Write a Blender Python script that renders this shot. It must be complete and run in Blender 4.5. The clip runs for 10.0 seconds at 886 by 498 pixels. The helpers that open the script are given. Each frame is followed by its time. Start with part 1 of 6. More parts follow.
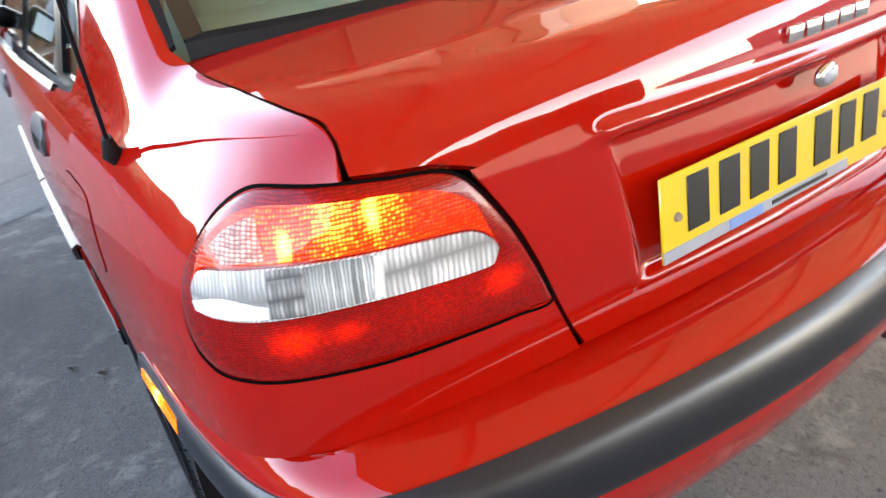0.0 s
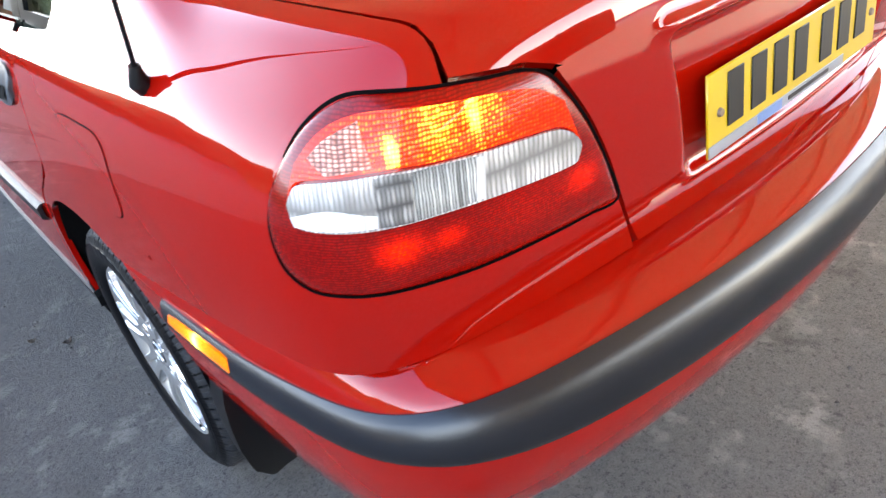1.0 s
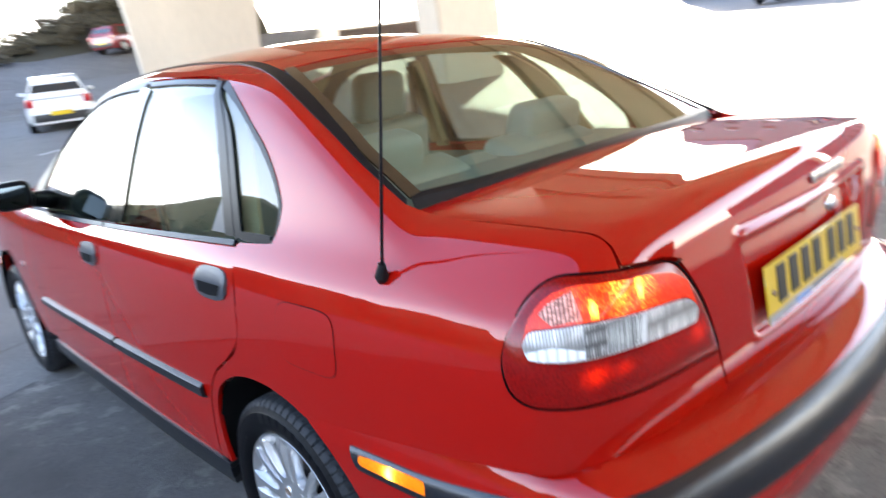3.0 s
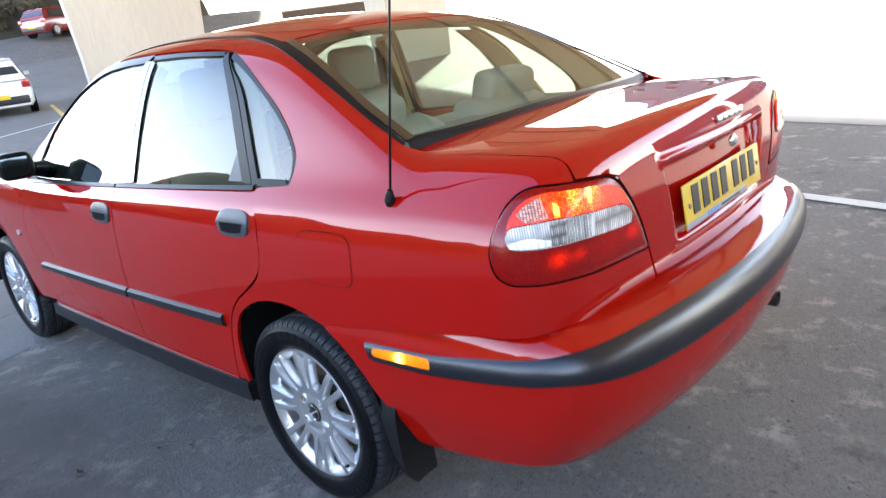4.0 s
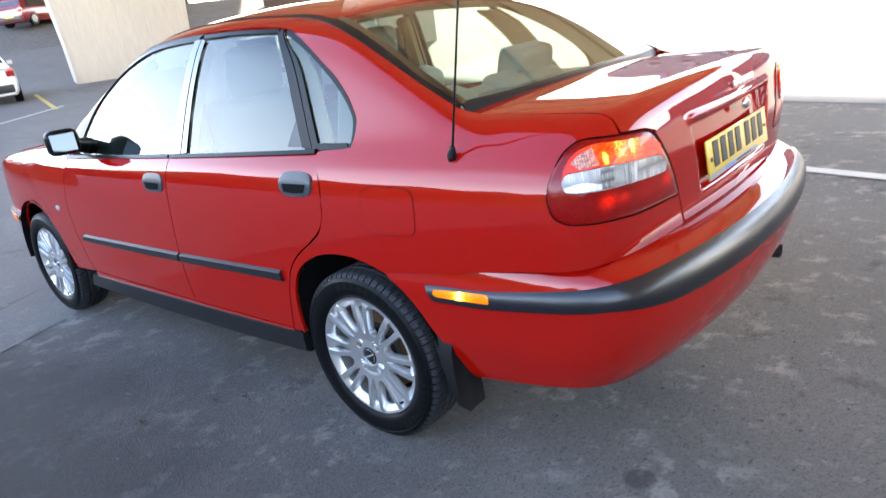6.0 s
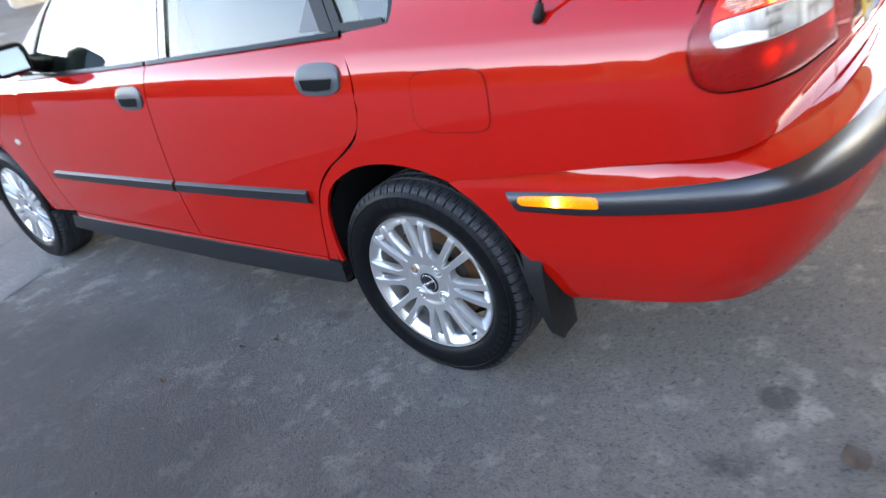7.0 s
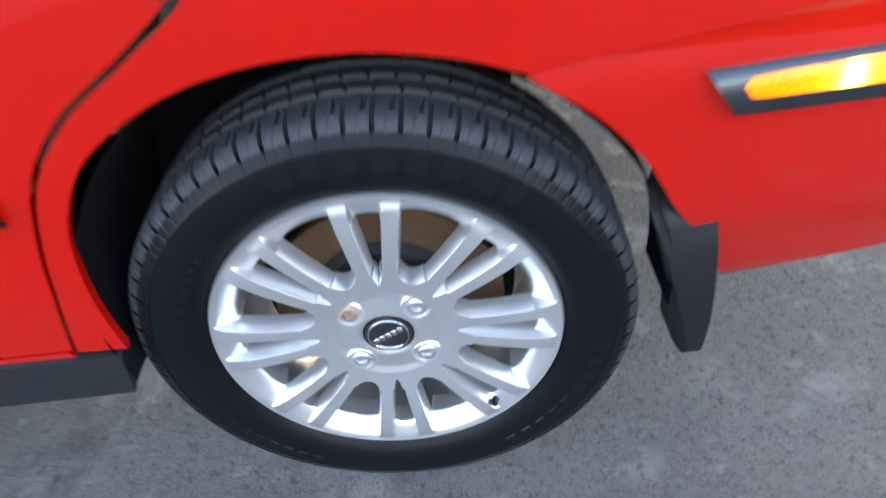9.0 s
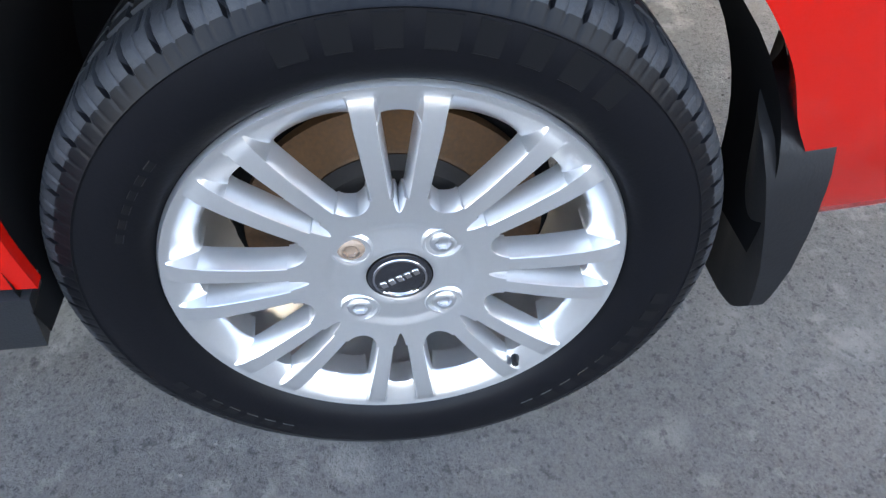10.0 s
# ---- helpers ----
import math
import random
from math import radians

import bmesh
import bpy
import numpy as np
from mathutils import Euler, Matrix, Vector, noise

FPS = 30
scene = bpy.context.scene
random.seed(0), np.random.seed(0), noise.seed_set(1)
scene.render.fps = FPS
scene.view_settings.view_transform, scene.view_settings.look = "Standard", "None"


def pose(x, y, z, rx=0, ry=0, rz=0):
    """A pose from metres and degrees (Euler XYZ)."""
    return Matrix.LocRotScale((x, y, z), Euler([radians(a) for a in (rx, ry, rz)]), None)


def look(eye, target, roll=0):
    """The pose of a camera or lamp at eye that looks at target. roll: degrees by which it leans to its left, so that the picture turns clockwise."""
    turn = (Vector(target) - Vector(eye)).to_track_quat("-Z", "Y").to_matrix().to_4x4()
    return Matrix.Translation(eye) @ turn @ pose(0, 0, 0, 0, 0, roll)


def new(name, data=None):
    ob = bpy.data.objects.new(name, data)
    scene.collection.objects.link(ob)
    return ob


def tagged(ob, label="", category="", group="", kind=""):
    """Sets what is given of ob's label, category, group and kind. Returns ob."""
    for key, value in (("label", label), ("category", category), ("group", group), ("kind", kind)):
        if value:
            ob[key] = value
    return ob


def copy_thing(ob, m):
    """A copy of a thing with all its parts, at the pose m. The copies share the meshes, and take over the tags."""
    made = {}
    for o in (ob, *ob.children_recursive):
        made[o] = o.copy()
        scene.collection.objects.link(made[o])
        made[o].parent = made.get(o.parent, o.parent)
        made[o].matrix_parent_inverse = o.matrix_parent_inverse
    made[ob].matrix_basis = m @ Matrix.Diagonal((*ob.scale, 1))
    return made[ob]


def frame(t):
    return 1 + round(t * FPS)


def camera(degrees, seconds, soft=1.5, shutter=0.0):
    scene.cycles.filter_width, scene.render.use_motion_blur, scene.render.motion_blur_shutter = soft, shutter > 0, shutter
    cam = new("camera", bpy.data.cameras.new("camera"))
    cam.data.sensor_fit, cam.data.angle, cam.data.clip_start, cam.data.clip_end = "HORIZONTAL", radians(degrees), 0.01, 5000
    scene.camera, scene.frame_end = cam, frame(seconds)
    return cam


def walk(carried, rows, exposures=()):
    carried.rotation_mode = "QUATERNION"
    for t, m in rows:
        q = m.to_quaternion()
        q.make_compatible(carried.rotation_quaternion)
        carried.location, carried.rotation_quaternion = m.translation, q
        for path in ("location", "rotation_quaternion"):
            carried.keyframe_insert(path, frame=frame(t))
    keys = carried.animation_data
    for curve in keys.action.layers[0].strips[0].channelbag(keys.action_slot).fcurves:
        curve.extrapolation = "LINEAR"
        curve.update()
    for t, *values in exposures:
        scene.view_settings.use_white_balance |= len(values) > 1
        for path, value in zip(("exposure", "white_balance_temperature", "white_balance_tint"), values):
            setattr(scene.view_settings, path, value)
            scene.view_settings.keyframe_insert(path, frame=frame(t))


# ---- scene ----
cam = camera(66.1, 10.0, 1.3, 0.6)
PATH = [
    (0, (-0.844, -1.382, 1.22), (0.05, 0.137, 0.274), -7.8),
    (0.5, (-0.948, -1.315, 1.216), (0.086, 0.064, 0.2), -7.6),
    (1, (-1.006, -1.292, 1.204), (0.024, 0.024, 0.106), -8.5),
    (1.5, (-1.083, -1.317, 1.247), (-0.039, 0.18, 0.431), -7.4),
    (2, (-1.187, -1.376, 1.363), (-0.197, 0.29, 0.87), -7.1),
    (2.5, (-1.28, -1.407, 1.371), (-0.244, 0.252, 0.954), -6.2),
    (3, (-1.449, -1.371, 1.318), (-0.159, 0.061, 0.784), -7.4),
    (3.2, (-1.52, -1.372, 1.319), (-0.165, -0.01, 0.761), -7.4),
    (4.3, (-1.876, -1.604, 1.303), (-0.501, -0.281, 0.700), -8.1),
    (4.5, (-1.948, -1.607, 1.303), (-0.556, -0.293, 0.723), -7.5),
    (5, (-2.065, -1.605, 1.303), (-0.647, -0.303, 0.760), -7.6),
    (5.2, (-2.083, -1.623, 1.307), (-0.660, -0.325, 0.771), -7.7),
    (6.3, (-2.059, -1.479, 1.29), (-0.674, -0.209, 0.603), -9.0),
    (6.5, (-2.033, -1.395, 1.257), (-0.656, -0.136, 0.538), -9.7),
    (7, (-1.937, -1.127, 1.21), (-0.626, 0.077, 0.299), -14.1),
    (7.5, (-1.829, -0.851, 1.178), (-0.491, 0.248, 0.176), -13.4),
    (8, (-1.73, -0.551, 1.134), (-0.277, 0.311, 0.063), -15.6),
    (8.5, (-1.55, -0.304, 1.008), (-0.012, 0.241, -0.148), -14.4),
    (9, (-1.345, -0.105, 0.886), (0.18, -0.025, -0.402), -7.3),
    (9.5, (-1.245, -0.019, 0.771), (0.172, -0.094, -0.639), -2.2),
    (10, (-1.209, 0.014, 0.76), (0.175, -0.162, -0.673), 1.8),
]
walk(cam, [(t, look(eye, target, roll)) for t, eye, target, roll in PATH], [(0, 3.2, 8300, 10), (1.5, 3.2, 8000, 10), (2.2, 3.35, 7600, 10), (3.0, 2.76, 7350, 10), (4.3, 2.74, 7200, 10), (5.2, 2.74, 7200, 10), (6.5, 2.88, 7600, 10), (7.0, 3.1, 7900, 10), (8.3, 3.55, 8000, 10), (10, 3.68, 8400, 10)])

# ---- light ----
SUN_EL, SUN_AZ = 19.8, 58.0          # degrees; azimuth from +y towards +x
world = bpy.data.worlds.new("world")
scene.world = world
world.use_nodes = True
wn = world.node_tree.nodes
sky = wn.new("ShaderNodeTexSky")
sky.sky_type = "NISHITA"
sky.sun_disc = False
sky.sun_elevation = radians(SUN_EL)
sky.sun_rotation = radians(SUN_AZ)
sky.air_density, sky.dust_density, sky.ozone_density = 1.0, 1.5, 1.0
wn["Background"].inputs["Strength"].default_value = 0.07
world.node_tree.links.new(sky.outputs["Color"], wn["Background"].inputs["Color"])
# haze: white and bright at the horizon, thinning to a clear blue overhead
veil, both_skies = wn.new("ShaderNodeBackground"), wn.new("ShaderNodeAddShader")
sky_way, sky_axes, haze = wn.new("ShaderNodeTexCoord"), wn.new("ShaderNodeSeparateXYZ"), wn.new("ShaderNodeValToRGB")
world.node_tree.links.new(sky_way.outputs["Generated"], sky_axes.inputs[0])
world.node_tree.links.new(sky_axes.outputs["Z"], haze.inputs["Fac"])
ramp = haze.color_ramp.elements
ramp[0].position, ramp[0].color = 0.0, (1.0, 0.92, 0.81, 1)
ramp[1].position, ramp[1].color = 1.0, (0.01, 0.03, 0.09, 1)
for at, colour in ((.10, (.76, .81, .88, 1)), (.22, (.39, .48, .63, 1)), (.38, (.18, .26, .42, 1)), (.60, (.06, .10, .19, 1))):
    ramp.new(at).color = colour
world.node_tree.links.new(haze.outputs["Color"], veil.inputs["Color"])
veil.inputs["Strength"].default_value = 2.4
world.node_tree.links.new(wn["Background"].outputs[0], both_skies.inputs[0])
world.node_tree.links.new(veil.outputs[0], both_skies.inputs[1])
world.node_tree.links.new(both_skies.outputs[0], wn["World Output"].inputs["Surface"])

sun_data = bpy.data.lights.new("sun", "SUN")
sun_data.energy, sun_data.angle, sun_data.color = 5.0, radians(0.5), (1.0, 0.93, 0.82)
sun = new("sun", sun_data)
sx, sy = math.sin(radians(SUN_AZ)), math.cos(radians(SUN_AZ))
sun.matrix_world = look((20 * sx, 20 * sy, 20 * math.tan(radians(SUN_EL))), (0, 0, 0))


# ---- materials ----
def mat(name, colour, rough=0.5, metal=0.0, coat=0.0, spec=0.5, var=0.0, scale=8.0, bump=0.0, bump_scale=60.0, tint=None, stretch=1.0):
    """A principled material with two scales of variation in its colour and a fine relief."""
    m = bpy.data.materials.new(name)
    m.use_nodes = True
    nt = m.node_tree
    b = nt.nodes["Principled BSDF"]
    b.inputs["Base Color"].default_value = (*colour, 1)
    b.inputs["Roughness"].default_value = rough
    b.inputs["Metallic"].default_value = metal
    b.inputs["Coat Weight"].default_value = coat
    b.inputs["Coat Roughness"].default_value = 0.012
    b.inputs["Coat IOR"].default_value = 1.55
    b.inputs["Specular IOR Level"].default_value = spec
    co = nt.nodes.new("ShaderNodeTexCoord")
    if var > 0:
        n1, n2 = nt.nodes.new("ShaderNodeTexNoise"), nt.nodes.new("ShaderNodeTexNoise")
        n1.inputs["Scale"].default_value, n1.inputs["Detail"].default_value = scale, 4
        n2.inputs["Scale"].default_value, n2.inputs["Detail"].default_value = scale * 14, 3
        add = nt.nodes.new("ShaderNodeMath")
        add.operation = "ADD"
        mix = nt.nodes.new("ShaderNodeMix")
        mix.data_type = "RGBA"
        t = tint or tuple(c * (1 - var) for c in colour)
        mix.inputs["A"].default_value = (*t, 1)
        mix.inputs["B"].default_value = (*(min(1, c * (1 + var)) for c in colour), 1)
        half = nt.nodes.new("ShaderNodeMath")
        half.operation = "MULTIPLY"
        half.inputs[1].default_value = 0.5
        vec = nt.nodes.new("ShaderNodeVectorMath")
        vec.operation = "MULTIPLY"
        vec.inputs[1].default_value = (1, 1, stretch)
        nt.links.new(co.outputs["Object"], vec.inputs[0])
        for n in (n1, n2):
            nt.links.new(vec.outputs["Vector"], n.inputs["Vector"])
        nt.links.new(n1.outputs["Fac"], add.inputs[0])
        nt.links.new(n2.outputs["Fac"], add.inputs[1])
        nt.links.new(add.outputs[0], half.inputs[0])
        nt.links.new(half.outputs[0], mix.inputs["Factor"])
        nt.links.new(mix.outputs["Result"], b.inputs["Base Color"])
    if bump > 0:
        nb, bp = nt.nodes.new("ShaderNodeTexNoise"), nt.nodes.new("ShaderNodeBump")
        nb.inputs["Scale"].default_value, nb.inputs["Detail"].default_value = bump_scale, 5
        bp.inputs["Strength"].default_value, bp.inputs["Distance"].default_value = bump, 0.01
        nt.links.new(co.outputs["Object"], nb.inputs["Vector"])
        nt.links.new(nb.outputs["Fac"], bp.inputs["Height"])
        nt.links.new(bp.outputs["Normal"], b.inputs["Normal"])
    return m


def glass(name, tint, gloss=0.08):
    """A thin tinted pane: see-through, with the gloss of glass."""
    m = bpy.data.materials.new(name)
    m.use_nodes = True
    nt = m.node_tree
    nt.nodes.remove(nt.nodes["Principled BSDF"])
    tr, gl, mx, lw = (nt.nodes.new("ShaderNode" + k) for k in ("BsdfTransparent", "BsdfGlossy", "MixShader", "LayerWeight"))
    tr.inputs["Color"].default_value = (*tint, 1)
    gl.inputs["Roughness"].default_value = 0.008
    lw.inputs["Blend"].default_value = 0.5
    pw, ma = nt.nodes.new("ShaderNodeMath"), nt.nodes.new("ShaderNodeMath")
    pw.operation, ma.operation = "POWER", "MULTIPLY_ADD"
    pw.inputs[1].default_value = 4.0
    ma.inputs[1].default_value, ma.inputs[2].default_value = 1.0 - gloss, gloss
    nt.links.new(lw.outputs["Facing"], pw.inputs[0])
    nt.links.new(pw.outputs[0], ma.inputs[0])
    nt.links.new(ma.outputs[0], mx.inputs["Fac"])
    nt.links.new(tr.outputs["BSDF"], mx.inputs[1])
    nt.links.new(gl.outputs["BSDF"], mx.inputs[2])
    nt.links.new(mx.outputs["Shader"], nt.nodes["Material Output"].inputs["Surface"])
    return m


def lens(name, colour, pitch=(.006, .006), spots=(), glow_colour=(1, 0.05, 0.0), core=(1, 0.5, 0.1), ambient=0.0, strength=0.3, dark=0.45, squash=0.5, grain=0.9):
    """A ribbed lamp lens; spots (x, y, z, radius, strength): the bulbs that shine through it."""
    m = bpy.data.materials.new(name)
    m.use_nodes = True
    nt = m.node_tree
    link = nt.links.new
    b = nt.nodes["Principled BSDF"]
    b.inputs["Roughness"].default_value = 0.12
    b.inputs["Coat Weight"].default_value = 0.4
    b.inputs["Specular IOR Level"].default_value = 0.3
    b.inputs["Coat Roughness"].default_value = 0.02

    def math_node(op, a, c, e=0.0):
        n = nt.nodes.new("ShaderNodeMath")
        n.operation = op
        for k, v in enumerate((a, c, e)):
            if isinstance(v, (int, float)):
                n.inputs[k].default_value = v
            else:
                link(v, n.inputs[k])
        return n.outputs[0]

    co = nt.nodes.new("ShaderNodeTexCoord")
    ab = nt.nodes.new("ShaderNodeVectorMath")
    ab.operation = "ABSOLUTE"
    link(co.outputs["Object"], ab.inputs[0])
    sq = nt.nodes.new("ShaderNodeVectorMath")
    sq.operation = "MULTIPLY"
    sq.inputs[1].default_value = (1, 1, squash)
    link(ab.outputs["Vector"], sq.inputs[0])
    waves = []
    wob = nt.nodes.new("ShaderNodeTexNoise")
    wob.inputs["Scale"].default_value = 60
    link(co.outputs["Object"], wob.inputs["Vector"])
    sep = nt.nodes.new("ShaderNodeSeparateXYZ")
    link(co.outputs["Object"], sep.inputs[0])
    along = math_node("ADD", sep.outputs["X"], math_node("MULTIPLY", sep.outputs["Y"], -1.0))
    shift = math_node("MULTIPLY", wob.outputs["Fac"], .004)
    for v, p in ((math_node("ADD", along, shift), pitch[0]), (math_node("ADD", sep.outputs["Z"], shift), pitch[1])):
        waves.append(math_node("ABSOLUTE", math_node("SINE", math_node("MULTIPLY", v, math.pi / p), 0.0), 0.0))
    rib = math_node("MULTIPLY", waves[0], waves[1])
    bp = nt.nodes.new("ShaderNodeBump")
    bp.inputs["Strength"].default_value, bp.inputs["Distance"].default_value = strength, 0.004
    link(rib, bp.inputs["Height"])
    link(bp.outputs["Normal"], b.inputs["Normal"])
    nz = nt.nodes.new("ShaderNodeTexNoise")
    nz.inputs["Scale"].default_value = 45
    link(co.outputs["Object"], nz.inputs["Vector"])
    cells, each = nt.nodes.new("ShaderNodeCombineXYZ"), nt.nodes.new("ShaderNodeTexWhiteNoise")      # each prism catches the light a little differently
    for v, p, to in ((along, pitch[0], "X"), (sep.outputs["Z"], pitch[1], "Y")):
        link(math_node("FLOOR", math_node("DIVIDE", math_node("ADD", v, shift), p), 0.0), cells.inputs[to])
    link(cells.outputs["Vector"], each.inputs["Vector"])
    facet = each.outputs["Value"]
    fac = math_node("MULTIPLY", rib, math_node("ADD", math_node("MULTIPLY", nz.outputs["Fac"], 0.7), math_node("MULTIPLY", facet, 0.9)))
    mx = nt.nodes.new("ShaderNodeMix")
    mx.data_type = "RGBA"
    mx.inputs["A"].default_value = (*(c * dark for c in colour), 1)
    mx.inputs["B"].default_value = (*(min(1, c * 1.3) for c in colour), 1)
    link(fac, mx.inputs["Factor"])
    link(mx.outputs["Result"], b.inputs["Base Color"])
    total = None
    for x, y, z, r, k in spots:
        d = nt.nodes.new("ShaderNodeVectorMath")
        d.operation = "DISTANCE"
        d.inputs[1].default_value = (abs(x), abs(y), z * squash)
        link(sq.outputs["Vector"], d.inputs[0])
        q = math_node("DIVIDE", d.outputs["Value"], r)
        e = math_node("MULTIPLY", math_node("POWER", 2.718, math_node("MULTIPLY", math_node("MULTIPLY", q, q), -1.0)), k)
        total = e if total is None else math_node("ADD", total, e)
    if total is not None:
        total = math_node("ADD", total, ambient)
        lit = math_node("MULTIPLY", math_node("MULTIPLY", total, 2.2), math_node("MULTIPLY", math_node("ADD", math_node("MULTIPLY", rib, 1.0), 0.45), math_node("MULTIPLY_ADD", facet, grain, 0.9 - grain / 2)))
        cm = nt.nodes.new("ShaderNodeMix")
        cm.data_type = "RGBA"
        cm.inputs["A"].default_value = (*glow_colour, 1)
        cm.inputs["B"].default_value = (*core, 1)
        link(math_node("MINIMUM", math_node("MAXIMUM", math_node("MULTIPLY_ADD", lit, 1.8, -.30), 0.0), 1.0), cm.inputs["Factor"])
        link(cm.outputs["Result"], b.inputs["Emission Color"])
        link(lit, b.inputs["Emission Strength"])
    return m


M = {}
M["paint"] = mat("red_paint", (0.355, 0.0048, 0.0022), 0.55, coat=1.0, spec=0.0, var=0.05, scale=3.0)
M["plastic"] = mat("black_plastic", (0.010, 0.011, 0.014), 0.42, spec=0.6, var=0.25, scale=20, bump=0.08, bump_scale=500)
M["strip"] = mat("black_bumper_rubber", (0.0105, 0.0115, 0.015), 0.27, spec=0.6, var=0.3, scale=14, bump=0.05, bump_scale=500)
M["moulding"] = mat("black_moulding_plastic", (0.012, 0.013, 0.015), 0.38, spec=0.35, var=0.25, scale=20, bump=0.08, bump_scale=500)
M["rubber"] = mat("black_rubber", (0.007, 0.007, 0.008), 0.5, spec=0.25, var=0.2, scale=15, bump=0.05, bump_scale=300)
M["tyre"] = mat("tyre_rubber", (0.004, 0.004, 0.005), 0.42, spec=0.11, var=0.35, scale=9, bump=0.035, bump_scale=260)
M["gloss_black"] = mat("gloss_black_pillar", (0.004, 0.004, 0.005), 0.08, coat=1.0, spec=0.4, var=0.1)
M["seal"] = mat("black_seal_rubber", (0.003, 0.002, 0.002), 0.7, spec=0.02, var=0.2)
M["tyre_mark"] = mat("tyre_lettering_rubber", (0.0050, 0.0050, 0.0056), 0.36, spec=0.16, var=0.3, scale=40)
M["trim"] = mat("satin_black_trim", (0.005, 0.006, 0.008), 0.30, spec=0.16, var=0.1)
M["grey_trim"] = mat("grey_handle_plastic", (0.050, 0.054, 0.062), 0.36, spec=0.4, var=0.12, scale=30, bump=0.05, bump_scale=400)
M["alloy"] = mat("silver_alloy", (0.67, 0.665, 0.665), 0.31, metal=0.86, var=0.06, scale=14, bump=0.03, bump_scale=500)
M["steel"] = mat("nut_steel", (0.55, 0.55, 0.56), 0.38, metal=0.9, var=0.1, scale=60)
M["rusty"] = mat("rusty_nut", (0.28, 0.20, 0.15), 0.6, metal=0.5, var=0.4, scale=80)
M["disc"] = mat("brake_disc_rust", (0.085, 0.036, 0.010), 0.55, metal=0.3, var=0.9, scale=16, bump=0.1, tint=(0.012, 0.009, 0.008))
M["hat"] = mat("disc_hat_rust", (0.020, 0.015, 0.012), 0.7, var=0.6, scale=20, bump=0.1)
M["tread"] = mat("dusty_tread_rubber", (0.020, 0.021, 0.024), 0.62, spec=0.3, var=0.5, scale=30, bump=0.12, bump_scale=220)
M["dark"] = mat("dark_underbody", (0.005, 0.005, 0.0055), 0.9, spec=0.1, var=0.3)
M["chrome"] = mat("chrome", (0.8, 0.8, 0.82), 0.08, metal=1.0)
M["cap"] = mat("cap_black", (0.01, 0.01, 0.012), 0.12, coat=1.0)
M["plate"] = mat("yellow_plate", (0.72, 0.46, 0.012), 0.35, coat=1.0, var=0.05, scale=20)
M["plate_black"] = mat("plate_black", (0.012, 0.012, 0.012), 0.4)
M["plate_grey"] = mat("plate_grey_band", (0.30, 0.31, 0.33), 0.4, var=0.2, scale=50)
M["plate_blue"] = mat("plate_blue_band", (0.16, 0.26, 0.48), 0.4, var=0.2, scale=50)
M["leather"] = mat("pale_leather", (0.22, 0.25, 0.215), 0.55, var=0.12, scale=6, bump=0.08, bump_scale=90)
M["headliner"] = mat("beige_headliner", (0.42, 0.33, 0.18), 0.9, var=0.1, bump=0.05, bump_scale=400)
M["shelf"] = mat("grey_shelf_cloth", (0.12, 0.17, 0.155), 0.9, var=0.2, bump=0.1, bump_scale=300)
M["inner"] = mat("dark_cabin_plastic", (0.05, 0.055, 0.05), 0.7, var=0.2)
M["rear_glass"] = glass("green_rear_glass", (0.74, 0.86, 0.80), 0.10)
M["side_glass"] = glass("green_side_glass", (0.46, 0.56, 0.54), 0.08)
M["far_rim"] = mat("grey_wheel_trim", (0.16, 0.16, 0.17), 0.45, metal=.4, var=.2, scale=20)
M["far_lamp"] = mat("grey_headlamp", (0.25, 0.26, 0.28), 0.2, coat=1.0, var=.2, scale=20)
M["mirror"] = mat("mirror_glass", (0.050, 0.064, 0.076), 0.02, metal=1.0)
M["amber"] = lens("amber_lens", (0.42, 0.016, 0.004), (.0050, .0042), [(-.684, -.826, .940, .0055, 1.0), (-.604, -.852, .950, .0060, 1.1), (-.640, -.84, .974, .018, .14), (-.585, -.85, .972, .016, .13), (-.63, -.85, .955, .055, .06), (-.70, -.80, .95, .03, .04)], (1.0, 0.034, 0.002), (1.0, 0.52, 0.06), .060, .16, .6, .32, .7)
M["prism"] = lens("pale_prism_lens", (0.78, 0.50, 0.40), (.0085, .0036), [(-.690, -.82, .965, .018, .10)], (1.0, 0.10, 0.006), (1.0, 0.5, 0.08), .02, .5, .10, .42, .5)
M["marker"] = lens("amber_marker_lens", (0.75, 0.16, 0.004), (.0030, .0030), [(-.82, -.442, .589, .010, .90), (-.82, -.445, .589, .035, .12)], (1.0, 0.20, 0.002), (1.0, 0.60, 0.10), .075, .1, .6, .5, .2)
M["red_lens"] = lens("red_lens", (0.21, 0.0020, 0.0022), (.0030, .0030), [(-.700, -.838, .848, .022, .085), (-.650, -.85, .846, .016, .055), (-.482, -.885, .846, .022, .060), (-.560, -.88, .846, .05, .012)], (1.0, 0.016, 0.001), (1.0, 0.20, 0.01), .006, .08, .5, 1.5, .7)
M["clear"] = lens("clear_lens", (0.66, 0.62, 0.58), (.0070, .050), strength=.3, dark=.35)
M["smoke"] = lens("smoky_clear_lens", (0.36, 0.345, 0.33), (.0060, .020), strength=.3, dark=.25)
M["white_lens"] = lens("white_lens", (0.80, 0.78, 0.76), (.02, .072), strength=.1, dark=.75)
M["clear_dim"] = lens("grey_clear_lens", (0.80, 0.77, 0.74), (.0042, .072), strength=.6, dark=.04)

